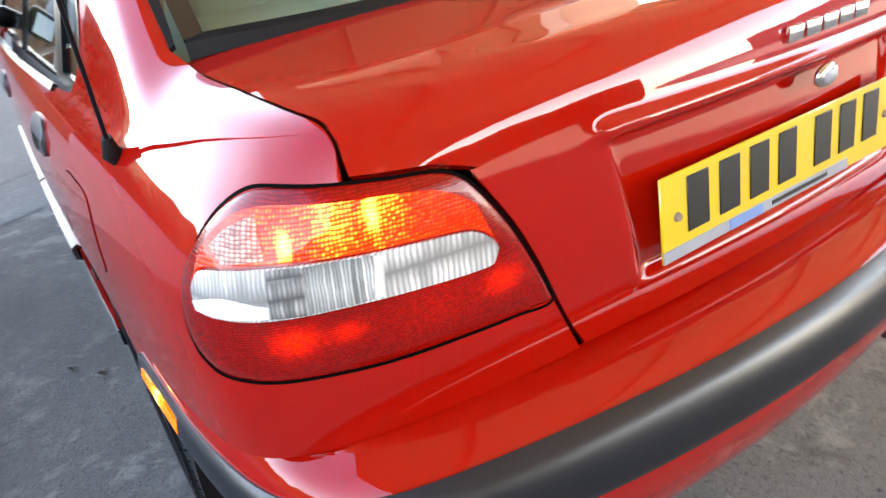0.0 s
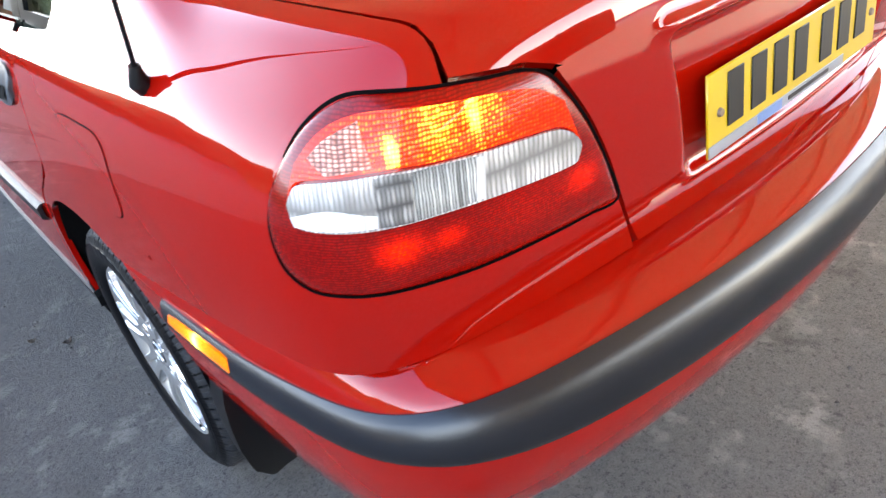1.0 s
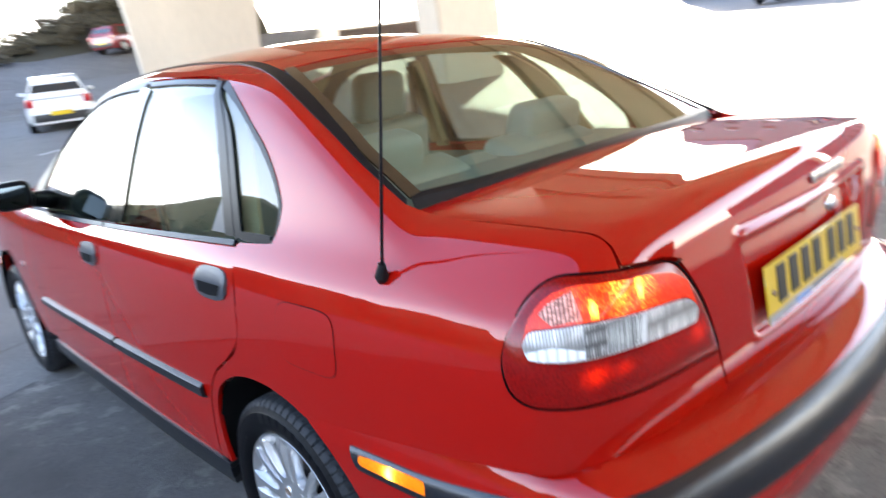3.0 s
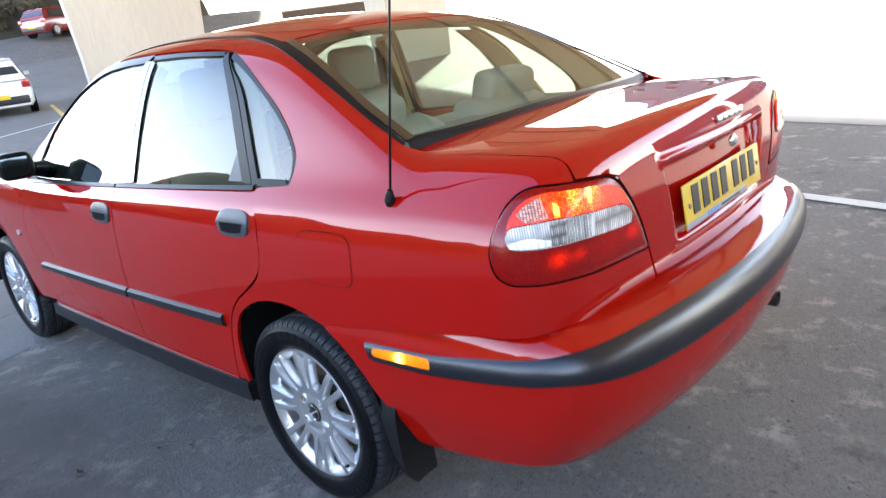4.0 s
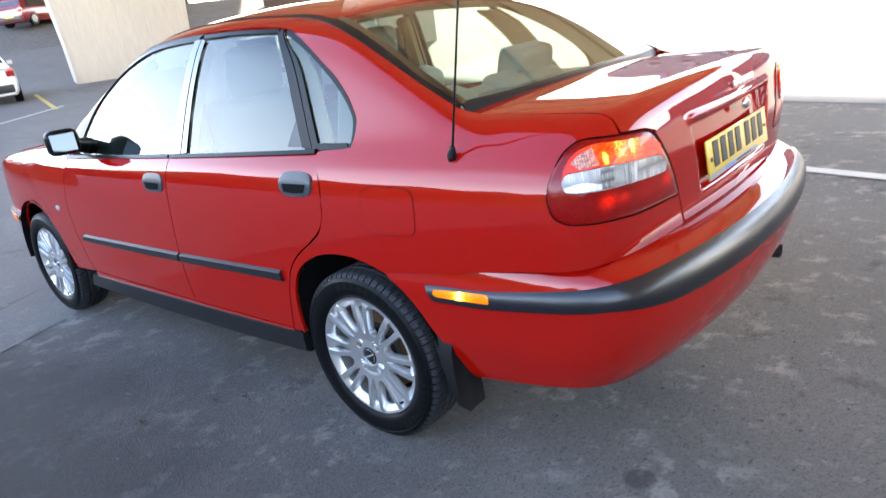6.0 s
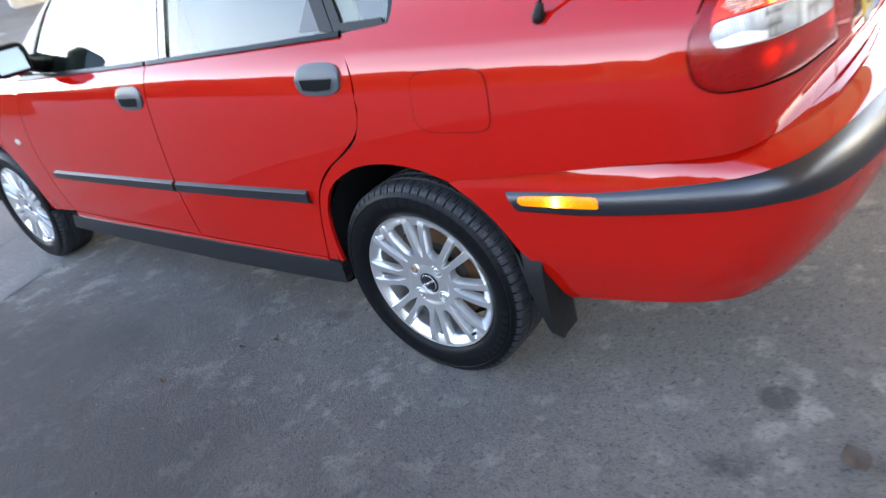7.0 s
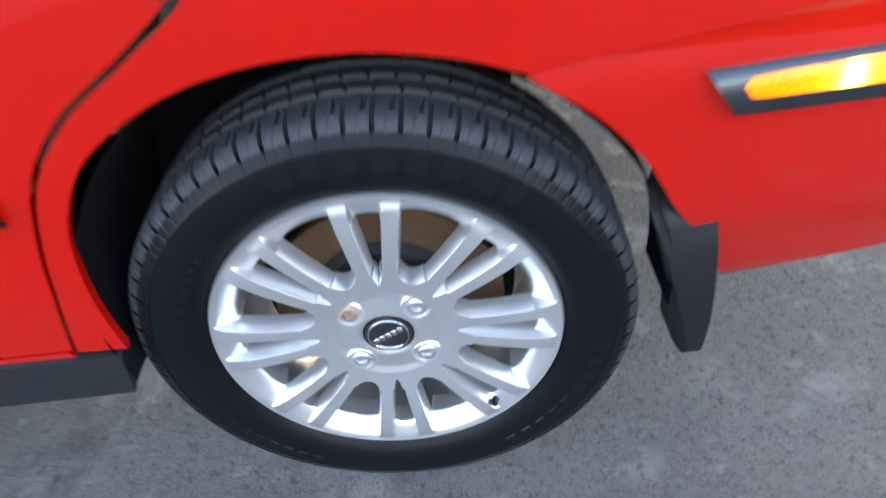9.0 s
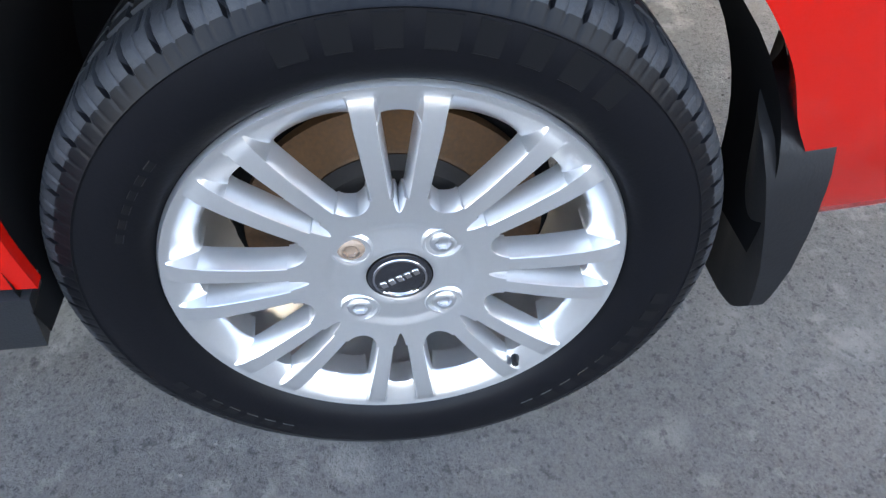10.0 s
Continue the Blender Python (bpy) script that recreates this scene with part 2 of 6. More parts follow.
# ---- mesh helpers ----
def part(name, bm, material, parent, label="", kind=""):
    """Links a bmesh as one mesh object under a thing or a part, or at top level where parent is None."""
    me = bpy.data.meshes.new(name)
    bm.to_mesh(me)
    bm.free()
    for m in material if isinstance(material, (list, tuple)) else [material]:
        me.materials.append(m)
    for p in me.polygons:
        p.use_smooth = True
    me.set_sharp_from_angle(angle=radians(38))
    ob = new(name, me)
    if parent is not None:
        ob.parent = parent
    if label or kind:
        tagged(ob, label, kind=kind)
    return ob


def thing(name, label, category, m=None, group="", kind=""):
    ob = new(name)
    ob.empty_display_size = 0.2
    if m is not None:
        ob.matrix_world = m
    return tagged(ob, label, category, group, kind)


def box(bm, c, s, bevel=0.0, m=None, segments=2):
    """A bevelled box about c with the sizes s."""
    mt = Matrix.Translation(c) @ Matrix.Diagonal((*s, 1))
    if m is not None:
        mt = m @ mt
    vs = bmesh.ops.create_cube(bm, size=1, matrix=mt)["verts"]
    if bevel > 0:
        es = list({e for v in vs for e in v.link_edges})
        bmesh.ops.bevel(bm, geom=es, offset=bevel, segments=segments, affect="EDGES", profile=0.6)
    return bm


def tube(bm, pts, radii, n=10, cap=True):
    """A round bar through pts; radii: one or one for each point."""
    pts = [Vector(p) for p in pts]
    if not isinstance(radii, (list, tuple)):
        radii = [radii] * len(pts)
    rings = []
    for i, p in enumerate(pts):
        d = (pts[min(i + 1, len(pts) - 1)] - pts[max(i - 1, 0)]).normalized()
        q = d.to_track_quat("Z", "Y")
        rings.append([bm.verts.new(p + q @ Vector((radii[i] * math.cos(2 * math.pi * k / n), radii[i] * math.sin(2 * math.pi * k / n), 0))) for k in range(n)])
    for a, b in zip(rings, rings[1:]):
        for k in range(n):
            bm.faces.new((a[k], a[(k + 1) % n], b[(k + 1) % n], b[k]))
    if cap:
        bm.faces.new(rings[0][::-1])
        bm.faces.new(rings[-1])
    return bm


def lathe(bm, prof, n=96, axis="x", dent=None, close=False):
    """Turns the profile of (along, radius) about an axis. dent(i, k): taken off the radius of point i at step k."""
    rings = []
    for i, (a, r) in enumerate(prof):
        ring = []
        for k in range(n):
            w = 2 * math.pi * k / n
            rr = r - (dent(i, k) if dent else 0)
            c, s = rr * math.cos(w), rr * math.sin(w)
            ring.append(bm.verts.new((a, c, s) if axis == "x" else (c, s, a)))
        rings.append(ring)
    pairs = list(zip(rings, rings[1:]))
    if close:
        pairs.append((rings[-1], rings[0]))
    for a, b in pairs:
        for k in range(n):
            bm.faces.new((a[k], a[(k + 1) % n], b[(k + 1) % n], b[k]))
    bmesh.ops.recalc_face_normals(bm, faces=bm.faces)
    return bm


# ---- the car's shape ----
def spline(xs, ys, n=500):
    """A smooth curve through the points, as a fine table."""
    xs, ys = np.array(xs, float), np.array(ys, float)
    h = np.diff(xs)
    d = np.diff(ys) / h
    k = len(xs)
    a, r = np.eye(k), np.zeros(k)
    for i in range(1, k - 1):
        a[i, i - 1:i + 2] = h[i - 1], 2 * (h[i - 1] + h[i]), h[i]
        r[i] = 6 * (d[i] - d[i - 1])
    m = np.linalg.solve(a, r)
    t = np.linspace(xs[0], xs[-1], n)
    j = np.clip(np.searchsorted(xs, t) - 1, 0, k - 2)
    u, v = t - xs[j], xs[j + 1] - t
    y = (m[j] * v**3 + m[j + 1] * u**3) / (6 * h[j]) + (ys[j] / h[j] - m[j] * h[j] / 6) * v + (ys[j + 1] / h[j] - m[j + 1] * h[j] / 6) * u
    return t, y


SIDE = spline([.14, .18, .22, .30, .40, .53, .65, .75, .83, .88, .92, .955, .985, 1.02, 1.08],
              [.770, .790, .806, .826, .838, .844, .847, .846, .841, .832, .816, .792, .765, .735, .68])
REAR = spline([.60, .69, .80, .90, .98, 1.03, 1.07, 1.12], [-.885, -.900, -.912, -.913, -.906, -.897, -.878, -.83])
B_SIDE = spline([.26, .30, .36, .42, .52, .58, .61, .635, .66, .70], [.745, .782, .805, .822, .836, .840, .8395, .8345, .8265, .808])
B_REAR = spline([.26, .30, .35, .42, .50, .58, .64, .665, .685, .70], [-.83, -.875, -.925, -.97, -1.0, -1.012, -1.004, -.985, -.945, -.91])


def smax(a, b, k):
    return 0.5 * (a + b + np.sqrt((a - b) ** 2 + k * k))


def smin(a, b, k):
    return 0.5 * (a + b - np.sqrt((a - b) ** 2 + k * k))


def taper(y):
    return np.where(y < 1.0, .028 * ((1.0 - y) / 1.4) ** 2, np.where(y > 1.6, .03 * (np.maximum(y - 1.6, 0) / 1.2) ** 2, 0))


def body(x, y, z):
    ax = np.abs(x)
    side = ax - (np.interp(z, *SIDE) - taper(y))
    rear = np.interp(z, *REAR) + .11 * x * x - y
    front = y - (3.40 - .12 * x * x - .25 * np.maximum(z - .55, 0) ** 2)
    w = np.clip((y - 0.6) / 0.8, 0, 1)
    deck = z - ((1 - w) * (1.068 - .06 * ax**2.2) + w * (1.0 - .10 * np.clip((y - 2.0) / 1.3, 0, 2) ** 1.5 - .06 * x * x))
    return smax(smax(smax(side, rear, .10), front, .2), deck, .035)


def cabin(x, y, z):
    ax = np.abs(x)
    side = ax - (.757 - .022 * np.clip((1.0 - y) / 1.4, 0, 2) ** 2 - .36 * (z - .97) - .05 * np.maximum(z - .97, 0) ** 2)
    roof = z - (1.447 - .15 * ax**2 - .05 * ((y - .95) / .75) ** 2)
    rear = (-.455 + .16 * x * x + 1.97 * (z - 1.06) - y) * .45
    front = (y - (2.22 - .20 * x * x - 2.05 * (z - .98))) * .45
    return np.maximum(smax(smax(smax(side, roof, .07), rear, .03), front, .04), (.93 - z) * 4)


def shell(x, y, z):
    return smin(body(x, y, z), cabin(x, y, z), .02)


def bumper(x, y, z):
    side = np.abs(x) - (np.interp(z, *B_SIDE) - taper(y) * .8)
    rear = np.interp(z, *B_REAR) + .16 * x * x - y
    return smax(side, rear, .14)


def project(p, f, mode):
    """Moves points onto the surface f = 0: r: outwards at their height; z: upwards; f: away from the car's spine."""
    p = np.array(p, float)
    cy = np.clip(p[:, 1], -.3, 2.7)
    c = np.stack([np.zeros(len(p)), cy, p[:, 2]], 1)
    if mode == "z":
        c = np.stack([p[:, 0], p[:, 1], np.full(len(p), .6)], 1)
        d = np.zeros_like(p)
        d[:, 2] = 1
    else:
        if mode == "f":
            c[:, 2] = .6
        d = p - c
        d /= np.maximum(np.linalg.norm(d, axis=1), 1e-9)[:, None]
    ts = np.linspace(.02, 1.6, 240)
    q = c[:, None, :] + d[:, None, :] * ts[None, :, None]
    inside = f(q[..., 0], q[..., 1], q[..., 2]) <= 0
    i = np.minimum(len(ts) - 1 - inside[:, ::-1].argmax(1), len(ts) - 2)
    lo, hi = ts[i], ts[i + 1]
    for _ in range(24):
        m = (lo + hi) / 2
        q = c + d * m[:, None]
        out = f(q[:, 0], q[:, 1], q[:, 2]) > 0
        hi, lo = np.where(out, m, hi), np.where(out, lo, m)
    return c + d * ((lo + hi) / 2)[:, None]


def slope(p, f, e=.0015):
    """The surface's outward normals."""
    g = np.stack([f(*(p + np.eye(3)[k] * e).T) - f(*(p - np.eye(3)[k] * e).T) for k in range(3)], 1)
    return g / np.maximum(np.linalg.norm(g, axis=1), 1e-9)[:, None]


def curve(pts, n):
    """n + 1 points at even steps on a smooth line through pts."""
    p = np.array(pts, float)
    if len(p) == n + 1 and n > 100:
        return p
    if len(p) > 2:
        e = np.vstack([2 * p[0] - p[1], p, 2 * p[-1] - p[-2]])
        out = []
        for i in range(len(p) - 1):
            a, b, c, d = e[i:i + 4]
            for t in np.linspace(0, 1, 16, endpoint=False):
                out.append(.5 * (2 * b + (c - a) * t + (2 * a - 5 * b + 4 * c - d) * t * t + (3 * b - a - 3 * c + d) * t**3))
        p = np.vstack([out, p[-1:]])
    s = np.concatenate([[0], np.cumsum(np.linalg.norm(np.diff(p, axis=0), axis=1))])
    t = np.linspace(0, s[-1], n + 1)
    return np.stack([np.interp(t, s, p[:, k]) for k in range(3)], 1)


def left(yz):
    """Points of the left side from (y, z)."""
    return [tuple(p) for p in project([(-.9, y, z) for y, z in yz], shell, "r")]


def sheet(bm, a, b, nu, nv, f, mode="r", off=0.0):
    """A piece of skin on the surface f between the lines a and b; off: a height above it, or a function of the points and of u, v."""
    ca, cb = curve(a, nu), curve(b, nu)
    v = np.linspace(0, 1, nv + 1)[:, None, None]
    p = (ca[None] * (1 - v) + cb[None] * v).reshape(-1, 3)
    p = project(p, f, mode)
    u = np.tile(np.linspace(0, 1, nu + 1), nv + 1)
    vv = np.repeat(np.linspace(0, 1, nv + 1), nu + 1)
    o = off(p, u, vv) if callable(off) else np.full(len(p), off)
    n = slope(p, f)
    q = p + n * o[:, None]
    vs = [bm.verts.new(c) for c in q]
    w = nu + 1
    for j in range(nv):
        for i in range(nu):
            k = j * w + i
            face = bm.faces.new((vs[k], vs[k + 1], vs[k + w + 1], vs[k + w]))
            c = n[k] + n[k + w + 1]
            face.normal_update()
            if face.normal.dot(Vector(c)) < 0:
                face.normal_flip()
    return bm


def skin(name, sheets, material, parent, f, mode="r", thick=.012, off=0.0, mirror=False, label="", weld=.0012, plain=None):
    """A panel made of sheets (a, b, nu, nv), with its edges turned in."""
    bm = bmesh.new()
    for a, b, nu, nv in sheets:
        sheet(bm, a, b, nu, nv, f, mode, off)
    if len(sheets) > 1:
        bmesh.ops.remove_doubles(bm, verts=bm.verts, dist=weld)
    if thick:
        edges = [e for e in bm.edges if e.is_boundary and not (plain and plain(e.verts[0].co) and plain(e.verts[1].co))]
        old = list({v for e in edges for v in e.verts})
        bm.verts.index_update()
        pos = np.array([v.co for v in old])
        nrm = slope(pos, f)
        normal = {v: Vector(n) for v, n in zip(old, nrm)}
        res = bmesh.ops.extrude_edge_only(bm, edges=edges)["geom"]
        for v in res:
            if isinstance(v, bmesh.types.BMVert):
                near = min((e.other_vert(v) for e in v.link_edges if e.other_vert(v) in normal), key=lambda o: (o.co - v.co).length)
                v.co -= normal[near] * thick
        bmesh.ops.recalc_face_normals(bm, faces=[g for g in res if isinstance(g, bmesh.types.BMFace)])
    if mirror:
        bmesh.ops.scale(bm, vec=(-1, 1, 1), verts=bm.verts)
        bmesh.ops.reverse_faces(bm, faces=bm.faces)
    return part(name, bm, material, parent, label)


def both(name, sheets, material, parent, f, **kw):
    a = skin(name, sheets, material, parent, f, **kw)
    return a, skin(name, sheets, material, parent, f, mirror=True, **kw)


def band(line, w, closed=False):
    """The two edges of a strip of width w along a line of (x, y, z), measured across it on the car's side or back."""
    p = np.array(line, float)
    t = np.gradient(p, axis=0)
    if closed:
        t[0] = t[-1] = p[1] - p[-2]
    out = p * np.array([1, 1, 0])
    out[:, 1] += .3
    out[:, 1] = np.where(p[:, 1] > -.3, 0, out[:, 1])
    n = np.cross(t, out)
    n /= np.linalg.norm(n, axis=1)[:, None]
    return p + n * w / 2, p - n * w / 2


# ---- the red saloon ----
car = thing("saloon_car", "glossy red four-door saloon with lit tail lamps, parked on tarmac", "car")
PAINT = M["paint"]
RDOOR_F = [(.955, .940), (.962, .88), (.974, .754), (.992, .607), (.999, .513), (.997, .42), (.994, .345)]
RDOOR_R = [(.101, .964), (.064, .885), (.060, .815), (.068, .765), (.094, .728), (.157, .680), (.226, .635), (.280, .576), (.312, .50), (.333, .42), (.352, .345)]
FDOOR_R = [(y + .0055, z) for y, z in RDOOR_F]
FDOOR_F = [(1.915, .917), (1.945, .865), (1.985, .787), (2.015, .70), (2.028, .62), (2.016, .51), (1.985, .40), (1.955, .345)]

rear_door = both("rear_door", [(left(RDOOR_F), left(RDOOR_R), 34, 34)], PAINT, car, body, thick=.016)
front_door = both("front_door", [(left(FDOOR_F), left(FDOOR_R), 34, 34)], PAINT, car, body, thick=.016)

# rear wing: round the arch, behind it, under the lamp, and up to the boot and the pillar
ARCH = [(.292, .338), (.293, .40), (.287, .465), (.269, .527), (.228, .587), (.155, .633), (.074, .657), (-.018, .661), (-.101, .647), (-.166, .624)]
ARCH_REAR = [(-.166, .619), (-.228, .574), (-.279, .515), (-.314, .453), (-.345, .41), (-.375, .362), (-.400, .300)]


def arch(y0, a, b, n=16, ry=.320, rz=.358):
    return [(y0 + ry * math.cos(radians(w)), .30 + rz * math.sin(radians(w))) for w in np.linspace(a, b, n)]


edge = [(y - .0055 * (1 if z > .7 else .8), z + (-.0 if z > .78 else -.004)) for y, z in RDOOR_R[::-1]]
LAMP_TOP = [(-.766, -.721, .900), (-.739, -.731, .942), (-.715, -.743, .967), (-.69, -.765, .984), (-.665, -.795, .988), (-.615, -.828, .985), (-.573, -.842, .981), (-.532, -.852, .977), (-.506, -.858, .967), (-.486, -.866, .943), (-.463, -.876, .902), (-.438, -.880, .849), (-.415, -.882, .789)]
LAMP_BOTTOM = [(-.766, -.721, .900), (-.777, -.719, .865), (-.781, -.733, .825), (-.773, -.763, .806), (-.75, -.80, .802), (-.718, -.821, .799), (-.674, -.839, .795), (-.609, -.853, .789), (-.532, -.867, .787), (-.464, -.876, .787), (-.415, -.882, .789)]
Z1 = .84
arc_r = ARCH
outer = edge[:7] + [(.055, .80), (.053, Z1), (-.05, Z1), (-.165, Z1)]
low_lamp = [(-.779, -.7225, Z1), (-.781, -.735, .824)] + LAMP_BOTTOM[3:]
END = (arc_r[-1][0], arc_r[-1][1])
wing = [
    (left(arc_r), left(outer), 60, 16),
    ([(-.9, *END), (-.9, -.165, Z1)], [(-.797, -.66, .682), (-.79, -.66, Z1)], 16, 26),
    ([(-.797, -.66, .682), (-.755, -.787, .689), (-.70, -.82, .690), (-.605, -.843, .689), (-.50, -.865, .689), (-.372, -.880, .692)], [(-.79, -.66, Z1)] + low_lamp, 60, 16),
]
GAP = [(-.650, -.398, 1.066), (-.634, -.482, 1.044), (-.628, -.624, 1.041), (-.622, -.734, 1.039), (-.612, -.785, 1.033), (-.609, -.810, 1.016), (-.615, -.828, .985)]
both("rear_wing", wing, PAINT, car, body, thick=.012, plain=lambda c: abs(c.z - Z1) < .004 and c.y < .07)
upper = [
    (left([(-.38, Z1 - .012), (-.55, Z1 - .012), (-.66, Z1 - .012)]) + [(-.780, -.7225, Z1 - .012), (-.766, -.721, .900), (-.739, -.731, .942), (-.715, -.743, .967), (-.69, -.765, .984), (-.665, -.795, .988), (-.618, -.828, .985)], [(-.650, -.38, 1.070)] + GAP[1:], 60, 26),
]
QW = [(.094, .966), (.03, .962), (-.025, .962), (-.044, .985), (-.046, 1.045), (-.022, 1.085), (.015, 1.127), (.075, 1.178), (.15, 1.226), (.225, 1.272), (.30, 1.311), (.36, 1.334)]
pillar_a = left([(.053, Z1 - .012), (.0585, .885), (.094, .966)]) + left(QW[2:])
STRIP_OUT = [(-.648, -.385, 1.068), (-.623, -.242, 1.132), (-.591, -.057, 1.226), (-.534, .20, 1.331), (-.50, .36, 1.366)]
pillar_b = [(-.9, -.42, Z1 - .012), (-.85, -.42, .92), (-.76, -.42, 1.0), (-.69, -.41, 1.045)] + STRIP_OUT
both("pillar", [(pillar_a, pillar_b, 80, 26)], PAINT, car, shell, mode="f", thick=.012, off=-.0004, plain=lambda c: c.z < Z1 + .01 or (c.y < -.37 and c.z < 1.062))
both("shoulder", upper, PAINT, car, shell, mode="f", thick=.012, off=-.0002, plain=lambda c: (c.z < Z1 + .01) or (c.y > -.42 and c.z < 1.062))

# roof rail down the windscreen pillar
DLO_TOP = [(.36, 1.334), (.46, 1.350), (.66, 1.362), (.88, 1.368), (1.12, 1.366), (1.317, 1.355), (1.46, 1.318), (1.60, 1.262), (1.76, 1.168), (1.90, 1.075), (2.0, .985), (2.03, .93)]
RAIL_IN = [(-.50, .36, 1.366), (-.485, .50, 1.378), (-.475, .80, 1.395), (-.475, 1.10, 1.40), (-.49, 1.30, 1.375), (-.54, 1.52, 1.29), (-.60, 1.78, 1.165), (-.655, 2.02, 1.05), (-.67, 2.13, .975)]
both("roof_rail", [(left(DLO_TOP), RAIL_IN, 60, 8)], PAINT, car, shell, mode="f", thick=.01)

# roof skin, gutters, screens
GLASS_TOP = [(-.492, .205, 1.341), (-.402, .188, 1.352), (-.261, .176, 1.360), (0, .168, 1.366), (.261, .176, 1.360), (.402, .188, 1.352), (.492, .205, 1.341)]
ROOF_F = [(-.465, 1.34, 1.37), (-.25, 1.40, 1.37), (0, 1.42, 1.37), (.25, 1.40, 1.37), (.465, 1.34, 1.37)]
skin("roof", [([(x, y + .004, z) for x, y, z in GLASS_TOP], ROOF_F, 48, 40)], PAINT, car, cabin, mode="f", thick=.02, label="red roof panel mirroring the bridge deck above")
both("roof_gutter", [(STRIP_OUT + RAIL_IN[1:6], [(-.636, -.380, 1.070), (-.600, -.215, 1.148), (-.572, -.12, 1.198), (-.518, .112, 1.308), (-.474, .36, 1.374)] + [(x + .014, y, z) for x, y, z in RAIL_IN[1:6]], 60, 3)], M["trim"], car, shell, mode="f", off=.003, thick=.008, label="black roof gutter strip")
GB = [(-.628, -.378, 1.074), (-.44, -.412, 1.078), (-.22, -.428, 1.08), (0, -.432, 1.08), (.22, -.428, 1.08), (.44, -.412, 1.078), (.628, -.378, 1.074)]
skin("rear_window", [(GB, GLASS_TOP, 40, 26)], M["rear_glass"], car, cabin, mode="f", thick=0, off=-.002, label="green-tinted heated rear window").visible_shadow = False
skin("rear_window_seal", [([(x, y, z) for x, y, z in GB], [(x * .985, y + .013, z + .0075) for x, y, z in GB], 40, 3)], M["trim"], car, cabin, mode="f", off=.002, thick=.006, label="black lower window surround")
low = project(curve(GB, 60), cabin, "f")
bm = bmesh.new()
gasket = [[bm.verts.new(p + slope(p[None], cabin)[0] * .0018) for p in low], [bm.verts.new((p[0] * 1.004, p[1] - .012, 1.0655 - .06 * abs(p[0]) ** 2.2)) for p in low]]
for k in range(60):
    bm.faces.new((gasket[0][k], gasket[1][k], gasket[1][k + 1], gasket[0][k + 1]))
bmesh.ops.recalc_face_normals(bm, faces=bm.faces)
bmesh.ops.solidify(bm, geom=bm.faces, thickness=.003)
part("window_gasket", bm, M["rubber"], car, "black rubber gasket under the rear window")
for sgn in (-1, 1):
    inn = [(-.622, -.372, 1.072), (-.594, -.21, 1.15), (-.572, -.12, 1.198), (-.518, .112, 1.308), (-.492, .205, 1.341)]
    skin("window_surround", [([(x, y, z) for x, y, z in inn], [(x + .032, y + .003, z + .004) for x, y, z in inn], 30, 3)], M["gloss_black"], car, cabin, mode="f", off=.002, thick=.005, mirror=sgn > 0)
WB = [(-.64, 2.10, .985), (-.35, 2.17, .985), (0, 2.20, .985), (.35, 2.17, .985), (.64, 2.10, .985)]
skin("windscreen", [(WB, ROOF_F, 30, 16)], M["rear_glass"], car, cabin, mode="f", thick=0, off=-.003).visible_shadow = False

# bonnet and front wings
skin("bonnet", [([(-.63, 2.14, .98), (-.35, 2.22, .98), (0, 2.25, .98), (.35, 2.22, .98), (.63, 2.14, .98)], [(-.60, 3.22, .8), (-.3, 3.27, .8), (0, 3.29, .8), (.3, 3.27, .8), (.60, 3.22, .8)], 30, 26)], PAINT, car, body, mode="z", thick=.012)
fw_out = [(y + .005, z) for y, z in FDOOR_F[::-1]] + [(1.93, .93)]
fw_top = [(-.745, 1.93, .935), (-.70, 2.14, .95), (-.66, 2.6, .93), (-.63, 2.95, .88), (-.60, 3.2, .81)]
arc_f = arch(2.562, 176, 20, 24, .335)
both("front_wing", [(left(arc_f), left(fw_out + [(2.2, .90), (2.6, .87), (2.9, .82), (3.1, .74)]) + [(-.72, 3.2, .62), (-.70, 3.25, .46)], 70, 14)], PAINT, car, body, thick=.012)
both("wing_top", [(left([(1.925, .905), (2.2, .90), (2.6, .87), (2.9, .82), (3.1, .74)]), fw_top, 40, 8)], PAINT, car, body, mode="f", thick=.01)
skin("front_bumper", [([(-.84, 2.90, .52), (-.80, 3.12, .56), (-.70, 3.27, .60), (-.35, 3.37, .62), (0, 3.39, .62), (.35, 3.37, .62), (.70, 3.27, .60), (.80, 3.12, .56), (.84, 2.90, .52)],
                       [(-.82, 2.86, .22), (-.78, 3.12, .22), (-.68, 3.25, .22), (-.35, 3.35, .22), (0, 3.37, .22), (.35, 3.35, .22), (.68, 3.25, .22), (.78, 3.12, .22), (.82, 2.86, .22)], 60, 14)], PAINT, car, body, thick=.012, off=.006)
both("front_bumper_strip", [([(-.84, 2.93, .555), (-.80, 3.12, .575), (-.70, 3.27, .59), (-.40, 3.36, .60)], [(-.84, 2.93, .51), (-.80, 3.12, .515), (-.70, 3.27, .52), (-.40, 3.36, .53)], 30, 4)], M["plastic"], car, body, thick=.012, off=lambda p, u, v: .010 + .010 * np.sin(np.pi * v))
both("front_side_marker", [([(-.84, 2.99, .552), (-.80, 3.11, .568)], [(-.84, 2.99, .518), (-.80, 3.11, .524)], 10, 3)], M["marker"], car, body, thick=.006, off=.022)

